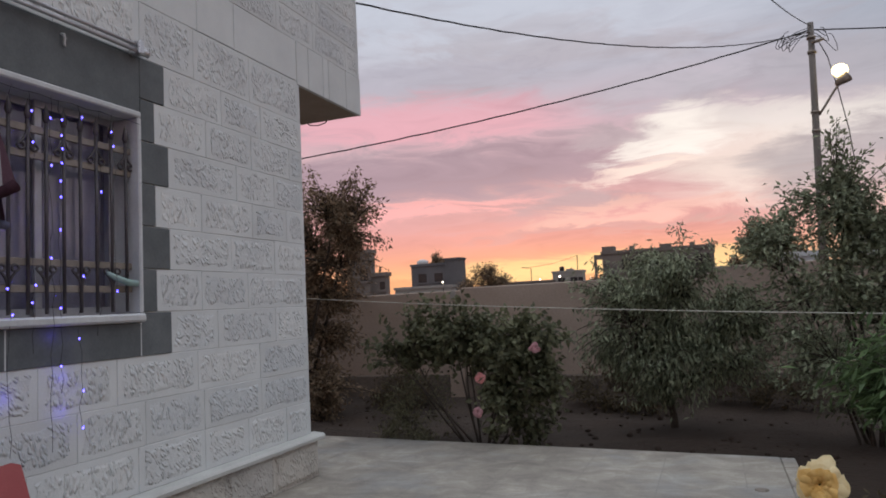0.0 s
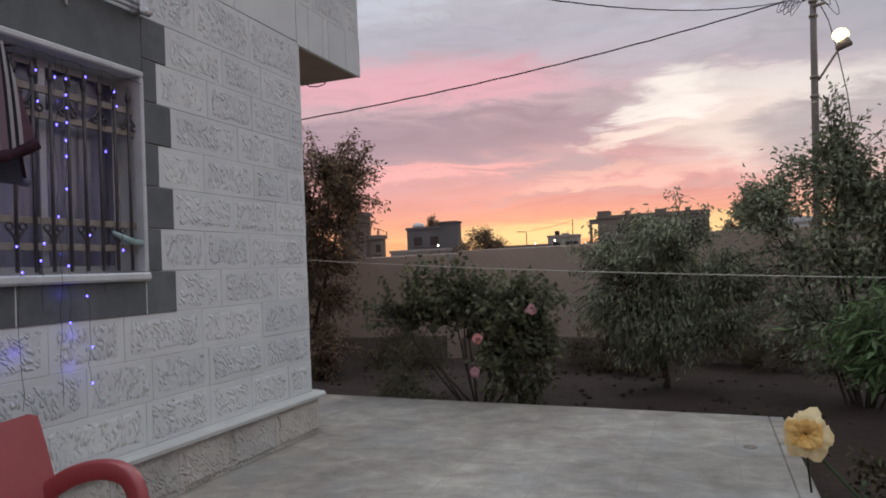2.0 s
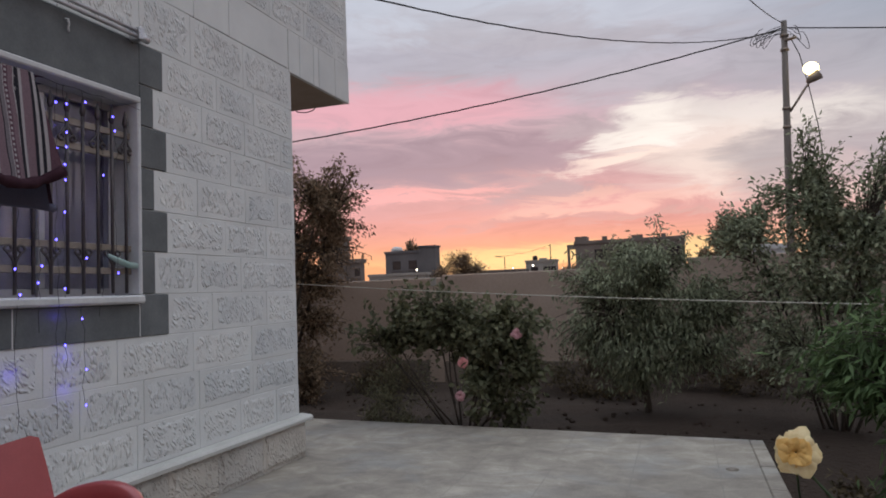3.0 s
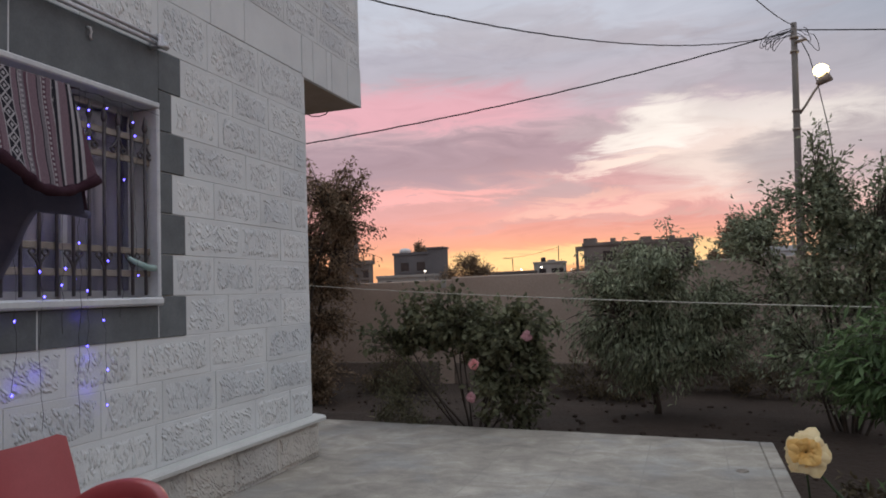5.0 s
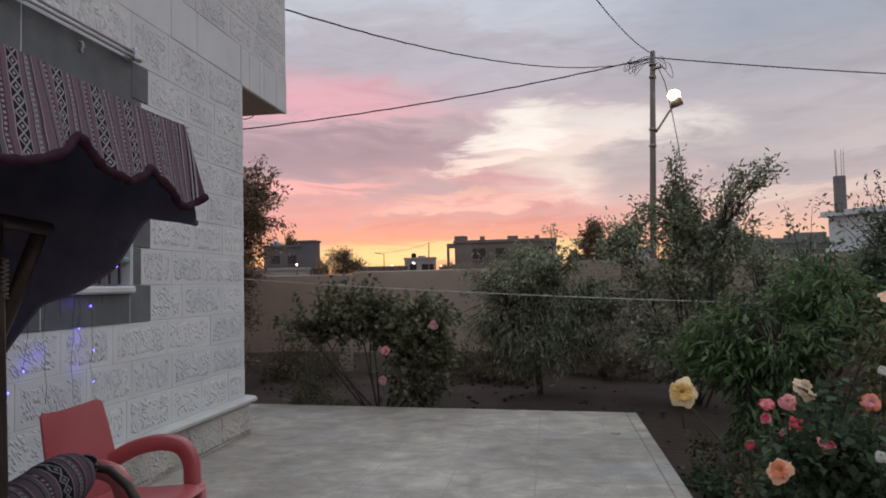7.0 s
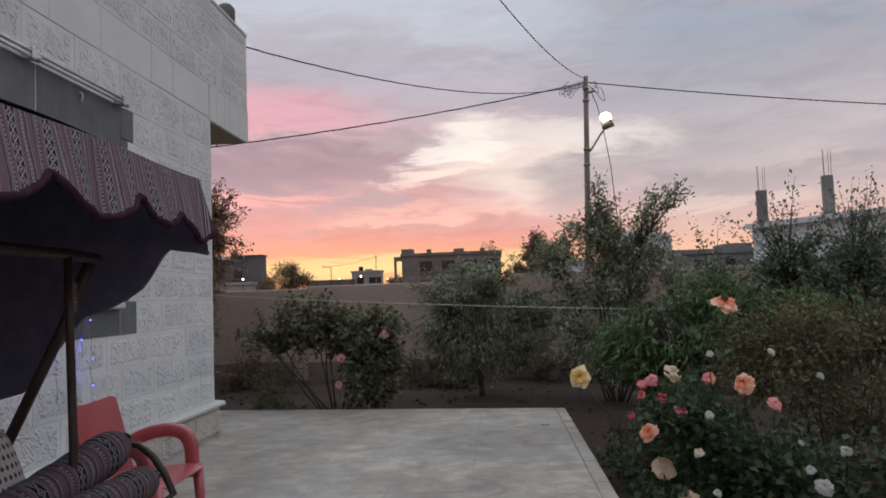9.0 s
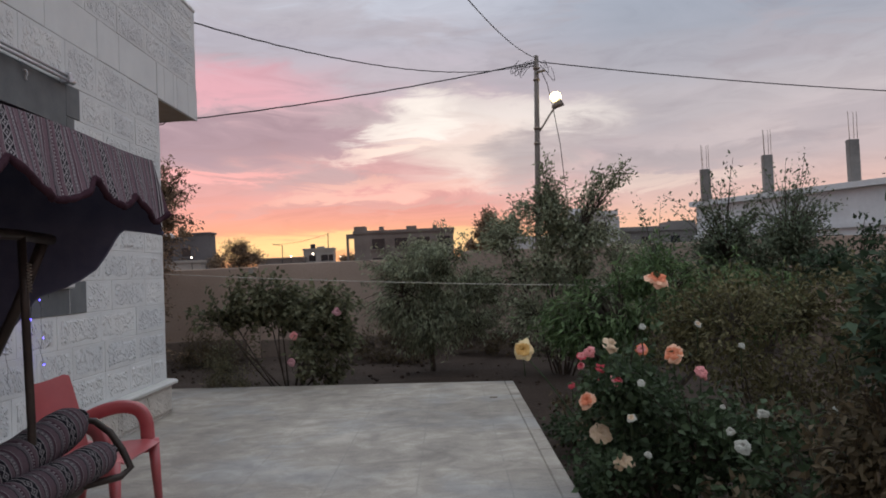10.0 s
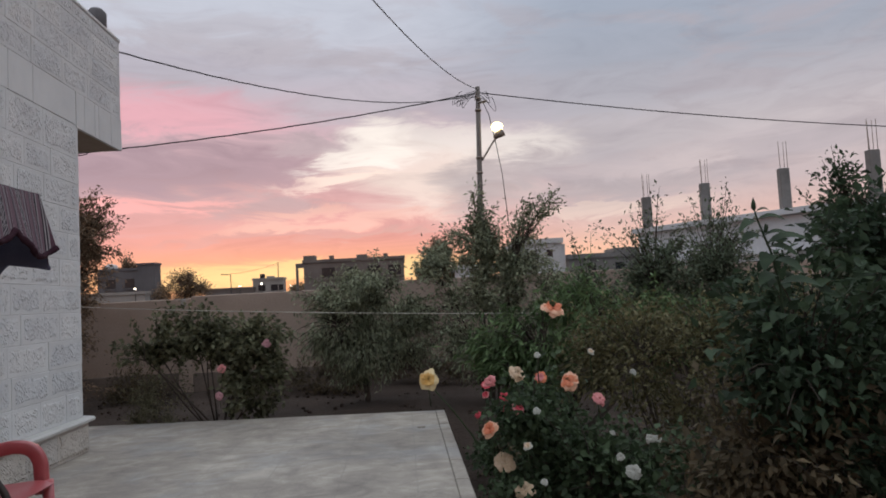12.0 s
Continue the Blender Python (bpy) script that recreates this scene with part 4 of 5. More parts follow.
for px, py, pz in ((15.48, 31.24, 5.72), (17.83, 29.87, 6.08), (19.72, 26.35, 6.05), (21.0, 22.5, 5.97), (22.6, 20.2, 5.9)):
    c = part("column", Shape().soft_box(px - 0.21, px + 0.21, py - 0.15, py + 0.15, 4.2, pz, 0.02), FACADES["concrete"], site)
    for ax, ay in ((-0.16, -0.1), (0.16, -0.1), (-0.05, 0.1), (0.14, 0.1)):
        part("rebar", Shape().tube([(px + ax, py + ay, pz - 0.05), (px + ax * 1.1, py + ay, pz + 1.15)], 0.012, 4), IRON, c)
for x, y, z in ((-20.4, 61.9, 3.6), (-17.0, 87.5, 4.1), (-10.9, 89, 3.9), (-26.4, 61.8, 3.9), (-8.9, 60, 3.4), (6.2, 37.5, 3.2)):
    f = thing("far_lamp", (x, y, -0.38), "tiny lit lamp on a thin post at a distant house", "street lamp", "distant lamps")
    part("bulb", Shape().ball((x, y, z), 0.09 if y > 50 else 0.06, 0, 8, 6), FAR_LIGHT, f)
    part("post", Shape().tube([(x, y + 0.1, -0.4), (x, y + 0.1, z), (x, y, z + 0.08)], 0.035, 5), CABLE, f)
for x, y, z, w in ((-18.2, 88, 5.6, 1.2), (-8.2, 95, 5.3, 0.9)):
    f = thing("far_street_lamp", (x, y, -0.38), "thin far street lamp post with short arm", "street lamp")
    part("post", Shape().tube([(x, y, -0.4), (x, y, z), (x - w, y, z + 0.15)], 0.06, 6), CABLE, f)


# ---- plants ----
def leaf_shape(pos, way, flat, length, width, rng):
    """Many pointed leaves, each two triangles folded on its midrib; numpy rows of places, directions and face directions."""
    n = len(pos)
    way /= np.linalg.norm(way, axis=1, keepdims=True) + 1e-9
    side = np.cross(way, flat)
    side /= np.linalg.norm(side, axis=1, keepdims=True) + 1e-9
    up = np.cross(side, way)
    ln = (length * rng.uniform(0.6, 1.25, (n, 1)))
    wd = ln / length * width
    mid = pos + way * ln * 0.45 + up * wd * 0.18
    v = np.stack([pos, mid + side * wd * 0.5, pos + way * ln - up * ln * 0.12, mid - side * wd * 0.5], 1).reshape(-1, 3)
    k = np.arange(n)[:, None] * 4
    f = np.concatenate([k + [0, 1, 2], k + [0, 2, 3]])
    return v, f


def mesh_from(name, v, f, mat, smooth=False):
    me = bpy.data.meshes.new(name)
    me.vertices.add(len(v))
    me.vertices.foreach_set("co", np.asarray(v, np.float32).ravel())
    me.loops.add(f.size)
    me.loops.foreach_set("vertex_index", np.asarray(f, np.int32).ravel())
    me.polygons.add(len(f))
    me.polygons.foreach_set("loop_start", np.arange(len(f), dtype=np.int32) * f.shape[1])
    me.polygons.foreach_set("loop_total", np.full(len(f), f.shape[1], np.int32))
    me.update(calc_edges=True)
    me.materials.append(mat)
    return me


def plant(name, base, lobes, leaf, length, width, label, category, twigs=160, per=22, droop=0.15, stems=3, seed=0, sprigs=(), spread=0.05, thick=0.035, fill=0.4, loose=0.13, fork=0.0):
    """A trunk or stems with limbs, twigs into each lobe of the crown, and leaves along the twigs.
    lobes: (x, y, z, rx, ry, rz, share); sprigs: far twig ends that stand out of the crown."""
    rng = np.random.default_rng(seed)
    at = thing(name, base, label, category)
    base = np.array(base, float)
    share = np.array([l[6] for l in lobes], float)
    share /= share.sum()
    wood, twig_v, twig_f, count = Shape(), [], [], 0
    hubs = []
    if fork:
        crotch = base + np.array([rng.normal() * 0.05, rng.normal() * 0.05, fork])
        wood.tube([Vector(base), Vector((base + crotch) / 2 + rng.normal(size=3) * 0.02), Vector(crotch)], [thick * 1.7, thick * 1.45, thick * 1.2], 8)
    for l in lobes:
        c = np.array(l[:3])
        for s in range(max(1, stems // len(lobes))):
            hub = c + rng.normal(size=3) * np.array(l[3:6]) * 0.25 - np.array([0, 0, l[5] * 0.25])
            bend = ((crotch if fork else base) + hub) / 2 + rng.normal(size=3) * 0.08
            foot = crotch if fork else base + rng.normal(size=3) * [0.04, 0.04, 0]
            pts = [Vector((1 - t) ** 2 * foot + 2 * t * (1 - t) * bend + t * t * hub) for t in np.linspace(0, 1, 7)]
            wood.tube(pts, [thick * (1 - 0.6 * t) for t in np.linspace(0, 1, 7)], 6)
            hubs += [np.array(p) for p in pts[3:]]
    hubs = np.array(hubs)
    ends, roots = [], []
    for l, s in zip(lobes, share):
        m = max(3, int(twigs * s))
        sprays = max(4, m // 9)
        q = rng.normal(size=(sprays, 3))
        q /= np.linalg.norm(q, axis=1, keepdims=True)
        q *= rng.uniform(fill, 1.0, (sprays, 1)) ** 0.6 * rng.uniform(0.75, 1.22, (sprays, 1))
        q = q[rng.integers(0, sprays, m)] + rng.normal(size=(m, 3)) * loose
        ends.append(np.array(l[:3]) + q * np.array(l[3:6]))
    ends = np.concatenate(ends + ([np.array(sprigs, float)] if len(sprigs) else []))
    ends[:, 2] = np.maximum(ends[:, 2], base[2] + 0.08)
    near = np.argmin(np.linalg.norm(ends[:, None] - hubs[None], axis=2), axis=1)
    roots = hubs[near]
    P, D = [], []
    for k, (a, b) in enumerate(zip(roots, ends)):
        rise = np.array([0, 0, np.linalg.norm(b - a) * (0.18 + 0.25 * droop)])
        c = (a + b) / 2 + rise + rng.normal(size=3) * 0.04
        t = np.linspace(0, 1, 6)[:, None]
        pts = (1 - t) ** 2 * a + 2 * t * (1 - t) * c + t * t * b
        wood.tube([Vector(p) for p in pts], [min(0.009, thick * 0.35) * (1 - 0.8 * s) + 0.001 for s in t[:, 0]], 3, 0, False)
        m = max(4, int(per * rng.uniform(0.6, 1.4)))
        s = rng.uniform(0.35, 1.0, (m, 1)) ** 0.7
        p = (1 - s) ** 2 * a + 2 * s * (1 - s) * c + s * s * b
        tan = 2 * (1 - s) * (c - a) + 2 * s * (b - c)
        P.append(p + rng.normal(size=(m, 3)) * spread)
        tan /= np.linalg.norm(tan, axis=1, keepdims=True) + 1e-9
        D.append(tan * 0.6 + rng.normal(size=(m, 3)) * 0.55 - np.array([0, 0, droop]))
    P, D = np.concatenate(P), np.concatenate(D)
    N = rng.normal(size=P.shape) * 0.6 + np.array([0, -0.2, 0.8])
    v, f = leaf_shape(P, D, N, length, width, rng)
    part("trunk", wood, BARK, at)
    part("foliage", mesh_from("foliage", v, f, LEAVES[leaf]), None, at, kind="stuff")
    return at


plant("garden_tree", (-2.5, 8.8, -0.38), [(-2.15, 8.7, 2.35, 1.1, 0.8, 0.95, 5), (-2.15, 8.7, 1.2, 0.85, 0.7, 0.95, 4), (-1.45, 8.6, 2.65, 0.55, 0.5, 0.55, 2.6), (-1.9, 8.6, 0.3, 0.5, 0.5, 0.5, 1.4)],
      "dusk", 0.065, 0.03, "small bushy garden tree behind the house corner", "tree", 760, 32, 0.1, 8, 1, fill=0.15, loose=0.2, sprigs= [(-0.85, 8.6, 2.9), (-0.95, 8.5, 2.65), (-1.0, 8.6, 3.1), (-1.05, 8.5, 2.3), (-1.2, 8.6, 3.35)])
pink_bush = plant("rose_bush", (0.85, 7.3, -0.38), [(0.72, 7.2, 1.02, 0.98, 0.42, 0.33, 6), (1.42, 7.08, 0.40, 0.46, 0.36, 0.52, 3.6), (1.35, 7.1, 0.85, 0.46, 0.36, 0.30, 1.8), (0.05, 7.15, 0.85, 0.34, 0.3, 0.22, 1.0)],
                  "bush", 0.080, 0.052, "dark-leaved rose bush with bare canes and a few pink blooms", "rose bush", 430, 20, 0.25, 12, 2, fill=0.15, loose=0.22,
                  sprigs=[(0.82, 6.95, 1.45), (0.7, 7.0, 1.42), (1.85, 6.95, 0.8), (-0.3, 7.0, 0.78), (1.72, 7.0, 1.02), (0.2, 7.0, 1.2)], thick=0.016)
plant("garden_shrub", (0.05, 7.35, -0.38), [(0.05, 7.4, 0.20, 0.42, 0.32, 0.48, 3)],
      "thin", 0.045, 0.022, "thin small-leaved brownish shrub beside the rose bush", "shrub", 62, 16, 0.0, 10, 31, thick=0.006, loose=0.24)
for spot, size, seed in ((-1.1, 0.5, 41), (1.9, 0.6, 42), (3.5, 0.7, 43), (5.2, 0.6, 44)):
    plant("dry_weeds", (spot, 9.3, -0.05), [(spot, 9.35, 0.22, size, 0.32, 0.34, 2), (spot + size * 0.7, 9.1, 0.1, size * 0.7, 0.3, 0.22, 1)],
          "rust", 0.075, 0.018, "low dark dry weeds at the foot of the boundary wall", "weeds", 150, 14, -0.1, 6, seed, thick=0.005, loose=0.3)
plant("weed_clump", (0.15, 6.98, -0.38), [(0.15, 7.0, 0.15, 0.42, 0.2, 0.4, 1)], "thin", 0.10, 0.014, "tall thin grass weeds at the terrace edge", "weeds", 60, 12, -0.3, 6, 3, thick=0.008)
plant("olive_tree", (2.75, 8.2, -0.38), [(2.5, 8.0, 1.1, 0.7, 0.6, 0.5, 4), (2.55, 7.9, 0.68, 0.55, 0.45, 0.42, 2.6), (3.2, 8.0, 0.8, 0.6, 0.5, 0.5, 3), (2.95, 7.9, 1.55, 0.45, 0.35, 0.3, 2), (3.55, 8.1, 1.1, 0.35, 0.35, 0.4, 1.2)],
      "olive", 0.075, 0.021, "grey-green olive tree with hanging slender leaves", "olive tree", 780, 30, 0.75, 5, 4, loose=0.24, sprigs=[(2.96, 7.8, 2.1), (3.05, 7.8, 2.05), (3.36, 7.8, 1.9), (2.5, 7.8, 1.85), (1.8, 7.8, 0.9)], thick=0.03, fork=0.8)
arch_rng = random.Random(77)
arch = [(4.75 + 0.95 * t + arch_rng.gauss(0, 0.07), 7.5 + arch_rng.gauss(0, 0.08), 2.25 + 0.46 * math.sin(t * 1.75) + arch_rng.gauss(0, 0.07)) for t in [i / 27 for i in range(28)]]
arch += [(4.49 + arch_rng.gauss(0, 0.05), 7.5 + arch_rng.gauss(0, 0.06), 2.3 + 0.6 * arch_rng.random()) for _ in range(14)]
plant("fruit_tree", (4.62, 7.7, -0.38), [(4.5, 7.6, 1.6, 0.62, 0.5, 0.6, 3.4), (4.95, 7.55, 1.95, 0.42, 0.4, 0.42, 1.6), (4.5, 7.5, 0.8, 0.85, 0.6, 0.65, 3.5), (3.95, 7.6, 1.7, 0.3, 0.4, 0.45, 1.3), (5.3, 7.5, 1.2, 0.6, 0.5, 0.6, 2.2), (4.48, 7.5, 2.2, 0.26, 0.22, 0.4, 1.3)],
      "olive", 0.070, 0.028, "tall loose fruit tree with an arching branch", "tree", 740, 27, 0.1, 14, 5, loose=0.28, thick=0.018, sprigs=arch + 
      [(4.5, 7.5, 2.98), (4.55, 7.5, 2.8), (4.42, 7.5, 2.85), (5.15, 7.5, 2.62), (5.7, 7.5, 2.68), (5.55, 7.5, 2.74), (5.4, 7.5, 2.72), (5.62, 7.5, 2.7), (5.3, 7.5, 2.6), (4.8, 7.5, 2.7), (3.7, 7.5, 2.1), (3.75, 7.5, 1.9)])
plant("peach_tree", (5.0, 5.3, -0.38), [(4.7, 5.0, 1.0, 0.68, 0.5, 0.62, 3.5), (5.5, 5.1, 1.05, 0.65, 0.5, 0.55, 3), (4.6, 5.0, 0.4, 0.5, 0.4, 0.5, 2), (6.3, 5.3, 0.95, 0.6, 0.5, 0.6, 2.4)],
      "green", 0.115, 0.026, "bright green peach tree with long hanging leaves", "peach tree", 620, 18, 0.6, 8, 6)
plant("garden_shrub", (8.0, 8.8, -0.38), [(7.5, 8.6, 1.5, 0.75, 0.6, 0.85, 3), (8.4, 8.6, 1.6, 0.7, 0.6, 0.9, 3), (6.6, 8.6, 1.1, 0.7, 0.5, 0.7, 2), (7.95, 8.5, 1.3, 0.8, 0.5, 0.7, 2.5)],
      "tall", 0.068, 0.032, "tall upright garden shrub before the far building", "shrub", 720, 27, 0.0, 9, 7, loose=0.22, sprigs=
      [(7.5, 8.5, 2.95), (7.45, 8.5, 2.75), (7.95, 8.5, 2.78), (8.6, 8.5, 2.95), (8.65, 8.5, 2.8), (8.3, 8.5, 2.85), (6.4, 8.5, 2.42), (6.35, 8.5, 2.3), (6.0, 8.5, 2.34), (6.1, 8.5, 2.1), (6.5, 8.5, 2.2)])
plant("garden_shrub", (8.9, 6.1, -0.38), [(8.7, 5.9, 2.2, 0.45, 0.45, 0.6, 2), (9.0, 5.9, 1.4, 0.9, 0.6, 0.9, 4), (7.7, 5.6, 1.1, 0.7, 0.6, 0.8, 3)],
      "dark", 0.07, 0.036, "tall dark shrub by the garden's far side", "shrub", 330, 22, 0.1, 8, 8, [(8.63, 5.8, 2.98), (8.95, 5.8, 2.7), (8.35, 5.8, 2.65), (8.5, 5.8, 2.8), (8.8, 5.8, 2.85), (8.2, 5.8, 2.4), (9.2, 5.8, 2.5)])
plant("brown_shrub", (5.4, 2.9, -0.38), [(5.1, 2.8, 0.8, 0.6, 0.5, 0.5, 3), (5.7, 2.9, 0.75, 0.6, 0.5, 0.55, 3), (6.4, 2.9, 0.8, 0.6, 0.5, 0.6, 2)],
      "brown", 0.045, 0.022, "thin brownish shrub in the garden bed", "shrub", 420, 30, 0.2, 24, 9, thick=0.008, loose=0.2)
plant("leafy_shrub", (5.2, 0.75, -0.38), [(5.15, 0.6, 1.10, 0.5, 0.45, 0.40, 3), (5.65, 0.7, 1.38, 0.45, 0.5, 0.42, 3.2), (5.5, 0.4, 0.7, 0.4, 0.4, 0.4, 1.5)],
      "dark", 0.062, 0.034, "dense dark green shrub beside the terrace", "shrub", 420, 20, 0.2, 12, 10, loose=0.2, spread=0.07, thick=0.016)
plant("dry_shrub", (5.0, 0.65, -0.38), [(4.85, 0.72, 0.70, 0.36, 0.4, 0.42, 2.4), (5.2, 0.45, 0.35, 0.5, 0.45, 0.5, 3)],
      "rust", 0.055, 0.028, "thin half-dry reddish brown shrub beside the terrace", "shrub", 300, 18, 0.25, 14, 21, loose=0.22, thick=0.008)
rose_bed = plant("rose_bush", (4.15, 1.95, -0.38), [(4.1, 1.95, 0.45, 0.36, 0.4, 0.42, 3), (4.5, 1.75, 0.35, 0.42, 0.45, 0.42, 3), (3.98, 1.85, 0.1, 0.16, 0.45, 0.35, 1), (4.75, 1.2, 0.25, 0.4, 0.5, 0.45, 2.5), (4.3, 2.6, 0.4, 0.35, 0.4, 0.4, 1.5)],
                 "rose", 0.05, 0.036, "rose bush with yellow, orange, cream and pink blooms beside the terrace", "rose bush", 420, 22, 0.2, 14, 11,
                 [(4.17, 1.52, 1.25), (4.2, 1.48, 0.85), (4.06, 2.18, 0.82), (4.42, 1.63, 0.7), (3.83, 1.78, 0.55)], thick=0.012)
plant("low_greenery", (4.15, 2.7, -0.38), [(4.08, 2.5, -0.12, 0.24, 0.5, 0.30, 3), (4.2, 3.3, -0.12, 0.34, 0.6, 0.28, 3), (4.3, 4.3, -0.14, 0.4, 0.6, 0.26, 2.5)],
      "rose", 0.05, 0.034, "low dark green rose shoots along the terrace edge", "weeds", 240, 18, 0.1, 9, 32, thick=0.006, loose=0.26)
plant("undergrowth", (4.6, 0.0, -0.38), [(4.35, 0.6, -0.05, 0.45, 0.9, 0.35, 3), (4.25, 3.0, -0.1, 0.4, 0.8, 0.38, 2.6), (4.3, 4.6, -0.1, 0.45, 0.9, 0.35, 2.6), (5.2, 1.9, 0.0, 0.8, 1.0, 0.4, 3), (4.7, -0.8, 0.1, 0.7, 0.7, 0.6, 3), (6.0, 4.0, 0.1, 1.0, 1.0, 0.5, 2), (5.9, 0.8, 0.3, 0.8, 1.0, 0.8, 3)],
      "rust", 0.06, 0.032, "low dark brown undergrowth filling the garden bed", "weeds", 560, 22, 0.1, 12, 12, thick=0.008)
plant("cypress_tree", (5.9, 45, -0.4), [(5.4, 45, 3.6, 0.65, 0.5, 1.1, 2), (5.9, 45, 4.4, 0.45, 0.5, 1.2, 3), (6.5, 45, 3.4, 0.55, 0.5, 1.0, 2)], "dusk", 0.20, 0.11, "dark far tree standing against the sunset", "tree", 330, 24, 0.0, 3, 13, spread=0.16, thick=0.1)
plant("far_tree", (-17.6, 66, -0.4), [(-17.5, 66, 3.8, 1.6, 1, 1.3, 2.6), (-19.2, 66, 3.0, 1.3, 1, 0.9, 2), (-15.9, 66, 3.2, 1.3, 0.8, 1.0, 1.8), (-17.0, 66, 4.4, 0.5, 0.5, 0.8, 0.8)], "dusk", 0.19, 0.10, "dark far tree beside the grey house", "tree", 420, 18, 0.0, 4, 14, spread=0.2, thick=0.12, loose=0.28)
plant("far_tree", (-25.6, 74, -0.4), [(-25.7, 74, 6.0, 0.9, 0.8, 1.1, 1)], "dusk", 0.26, 0.14, "dark far tree behind the grey house", "tree", 110, 22, 0.0, 3, 15, spread=0.18, thick=0.12)
plant("far_tree", (7.6, 50, -0.4), [(7.9, 50, 3.2, 1.3, 1, 0.9, 2), (5.0, 50, 2.9, 0.9, 1, 0.7, 1)], "dusk", 0.24, 0.12, "low far trees behind the boundary wall", "tree", 170, 20, 0.0, 3, 16, spread=0.18, thick=0.1)
plant("far_hedge", (-9.5, 86, -0.4), [(-9.5, 86, 3.1, 1.3, 1, 0.9, 2), (-7.3, 80, 2.8, 1.5, 1, 0.9, 2)], "dusk", 0.3, 0.16, "low dark far hedge on the skyline", "hedge", 140, 20, 0.0, 3, 17, spread=0.2, thick=0.1)


def petal(r, lean, turn, wide, high, rng):
    """One cupped petal: narrow at its foot, broad above, its rim rolled outward and a little torn; a grid of five by five."""
    v = []
    tip = rng.uniform(0.0, 0.2)
    ruffle, phase = rng.uniform(0.03, 0.09), rng.uniform(0, 6.3)
    for j in range(6):
        t = j / 5
        half = wide * (0.35 + 0.65 * math.sin(math.pi * min(0.62, 0.1 + 0.6 * t)))
        bend = lean * (0.55 + 0.45 * t)
        roll_out = max(0.0, t - 0.7) / 0.3
        for i in range(6):
            q = i / 2.5 - 1
            fall = 1 - 0.20 * abs(q) ** 2.5 * t + tip * (1 - abs(q)) * t + ruffle * math.sin(q * 4.2 + phase) * t * t
            rad = r * (0.07 + math.sin(bend) * t * fall + 0.10 * roll_out ** 2) * (1 + 0.10 * q * q * t) + r * 0.075 * rng.uniform(-1, 1) * t
            up = r * high * (math.cos(bend) * t * fall - 0.15 * roll_out ** 2) + r * 0.085 * rng.uniform(-1, 1) * t + r * ruffle * 1.3 * math.cos(q * 5.1 + phase) * t * t
            v.append((math.cos(turn + half * q) * rad, math.sin(turn + half * q) * rad, up))
    return v, [(j * 6 + i, j * 6 + i + 1, j * 6 + i + 7, j * 6 + i + 6) for j in range(5) for i in range(5)]


def rose(at, dia, colour, parent, face=(-0.2, -0.8, 0.45), seed=0, core=None):
    """A full rose bloom: broad outer petals laid back, rings of cupped ones, and a tight rolled heart over a green calyx."""
    rng = random.Random(seed)
    r = dia * (0.32 if colour == "white" else 0.39)
    s = Shape()
    rings = ((6, 1.52, 1.04, 0.56, 0.85), (6, 1.24, 1.0, 0.60, 0.9), (5, 1.0, 0.93, 0.68, 0.92), (5, 0.78, 0.84, 0.74, 0.95), (5, 0.58, 0.75, 0.80, 0.92), (4, 0.40, 0.66, 0.95, 0.9), (3, 0.24, 0.58, 1.2, 0.86), (2, 0.12, 0.48, 1.8, 0.84))
    for ring, (count, lean, k, wide, high) in enumerate(rings):
        for i in range(count):
            v, f = petal(r * k * rng.uniform(0.82, 1.10), lean * rng.uniform(0.84, 1.12), 2 * math.pi * (i + 0.5 * ring) / count + rng.uniform(-0.3, 0.3), wide, high, rng)
            s.put(v, f, 1 if (core and ring > 1) else 0, True)
    m = Matrix.Translation(at) @ Vector(face).to_track_quat("Z", "Y").to_matrix().to_4x4() @ Matrix.Translation((0, 0, -0.25 * r))
    s.v = [tuple(m @ Vector(p)) for p in s.v]
    bloom = part("bloom", s, [PETALS[colour], PETALS[core or colour]], parent, colour + " rose bloom")
    calyx = Shape().tube([m @ Vector((0, 0, -0.25 * r)), m @ Vector((0, 0, -0.05 * r)), m @ Vector((0, 0, 0.12 * r))], [0.05 * r, 0.2 * r, 0.24 * r], 7)
    down = m @ Vector((0, 0, -0.25 * r))
    calyx.tube([down, down + Vector((0, 0.01, -0.05)), down + Vector((0.01, 0.04, -0.16))], 0.003, 5)
    part("calyx", calyx, LEAVES["rose"], bloom)
    return bloom


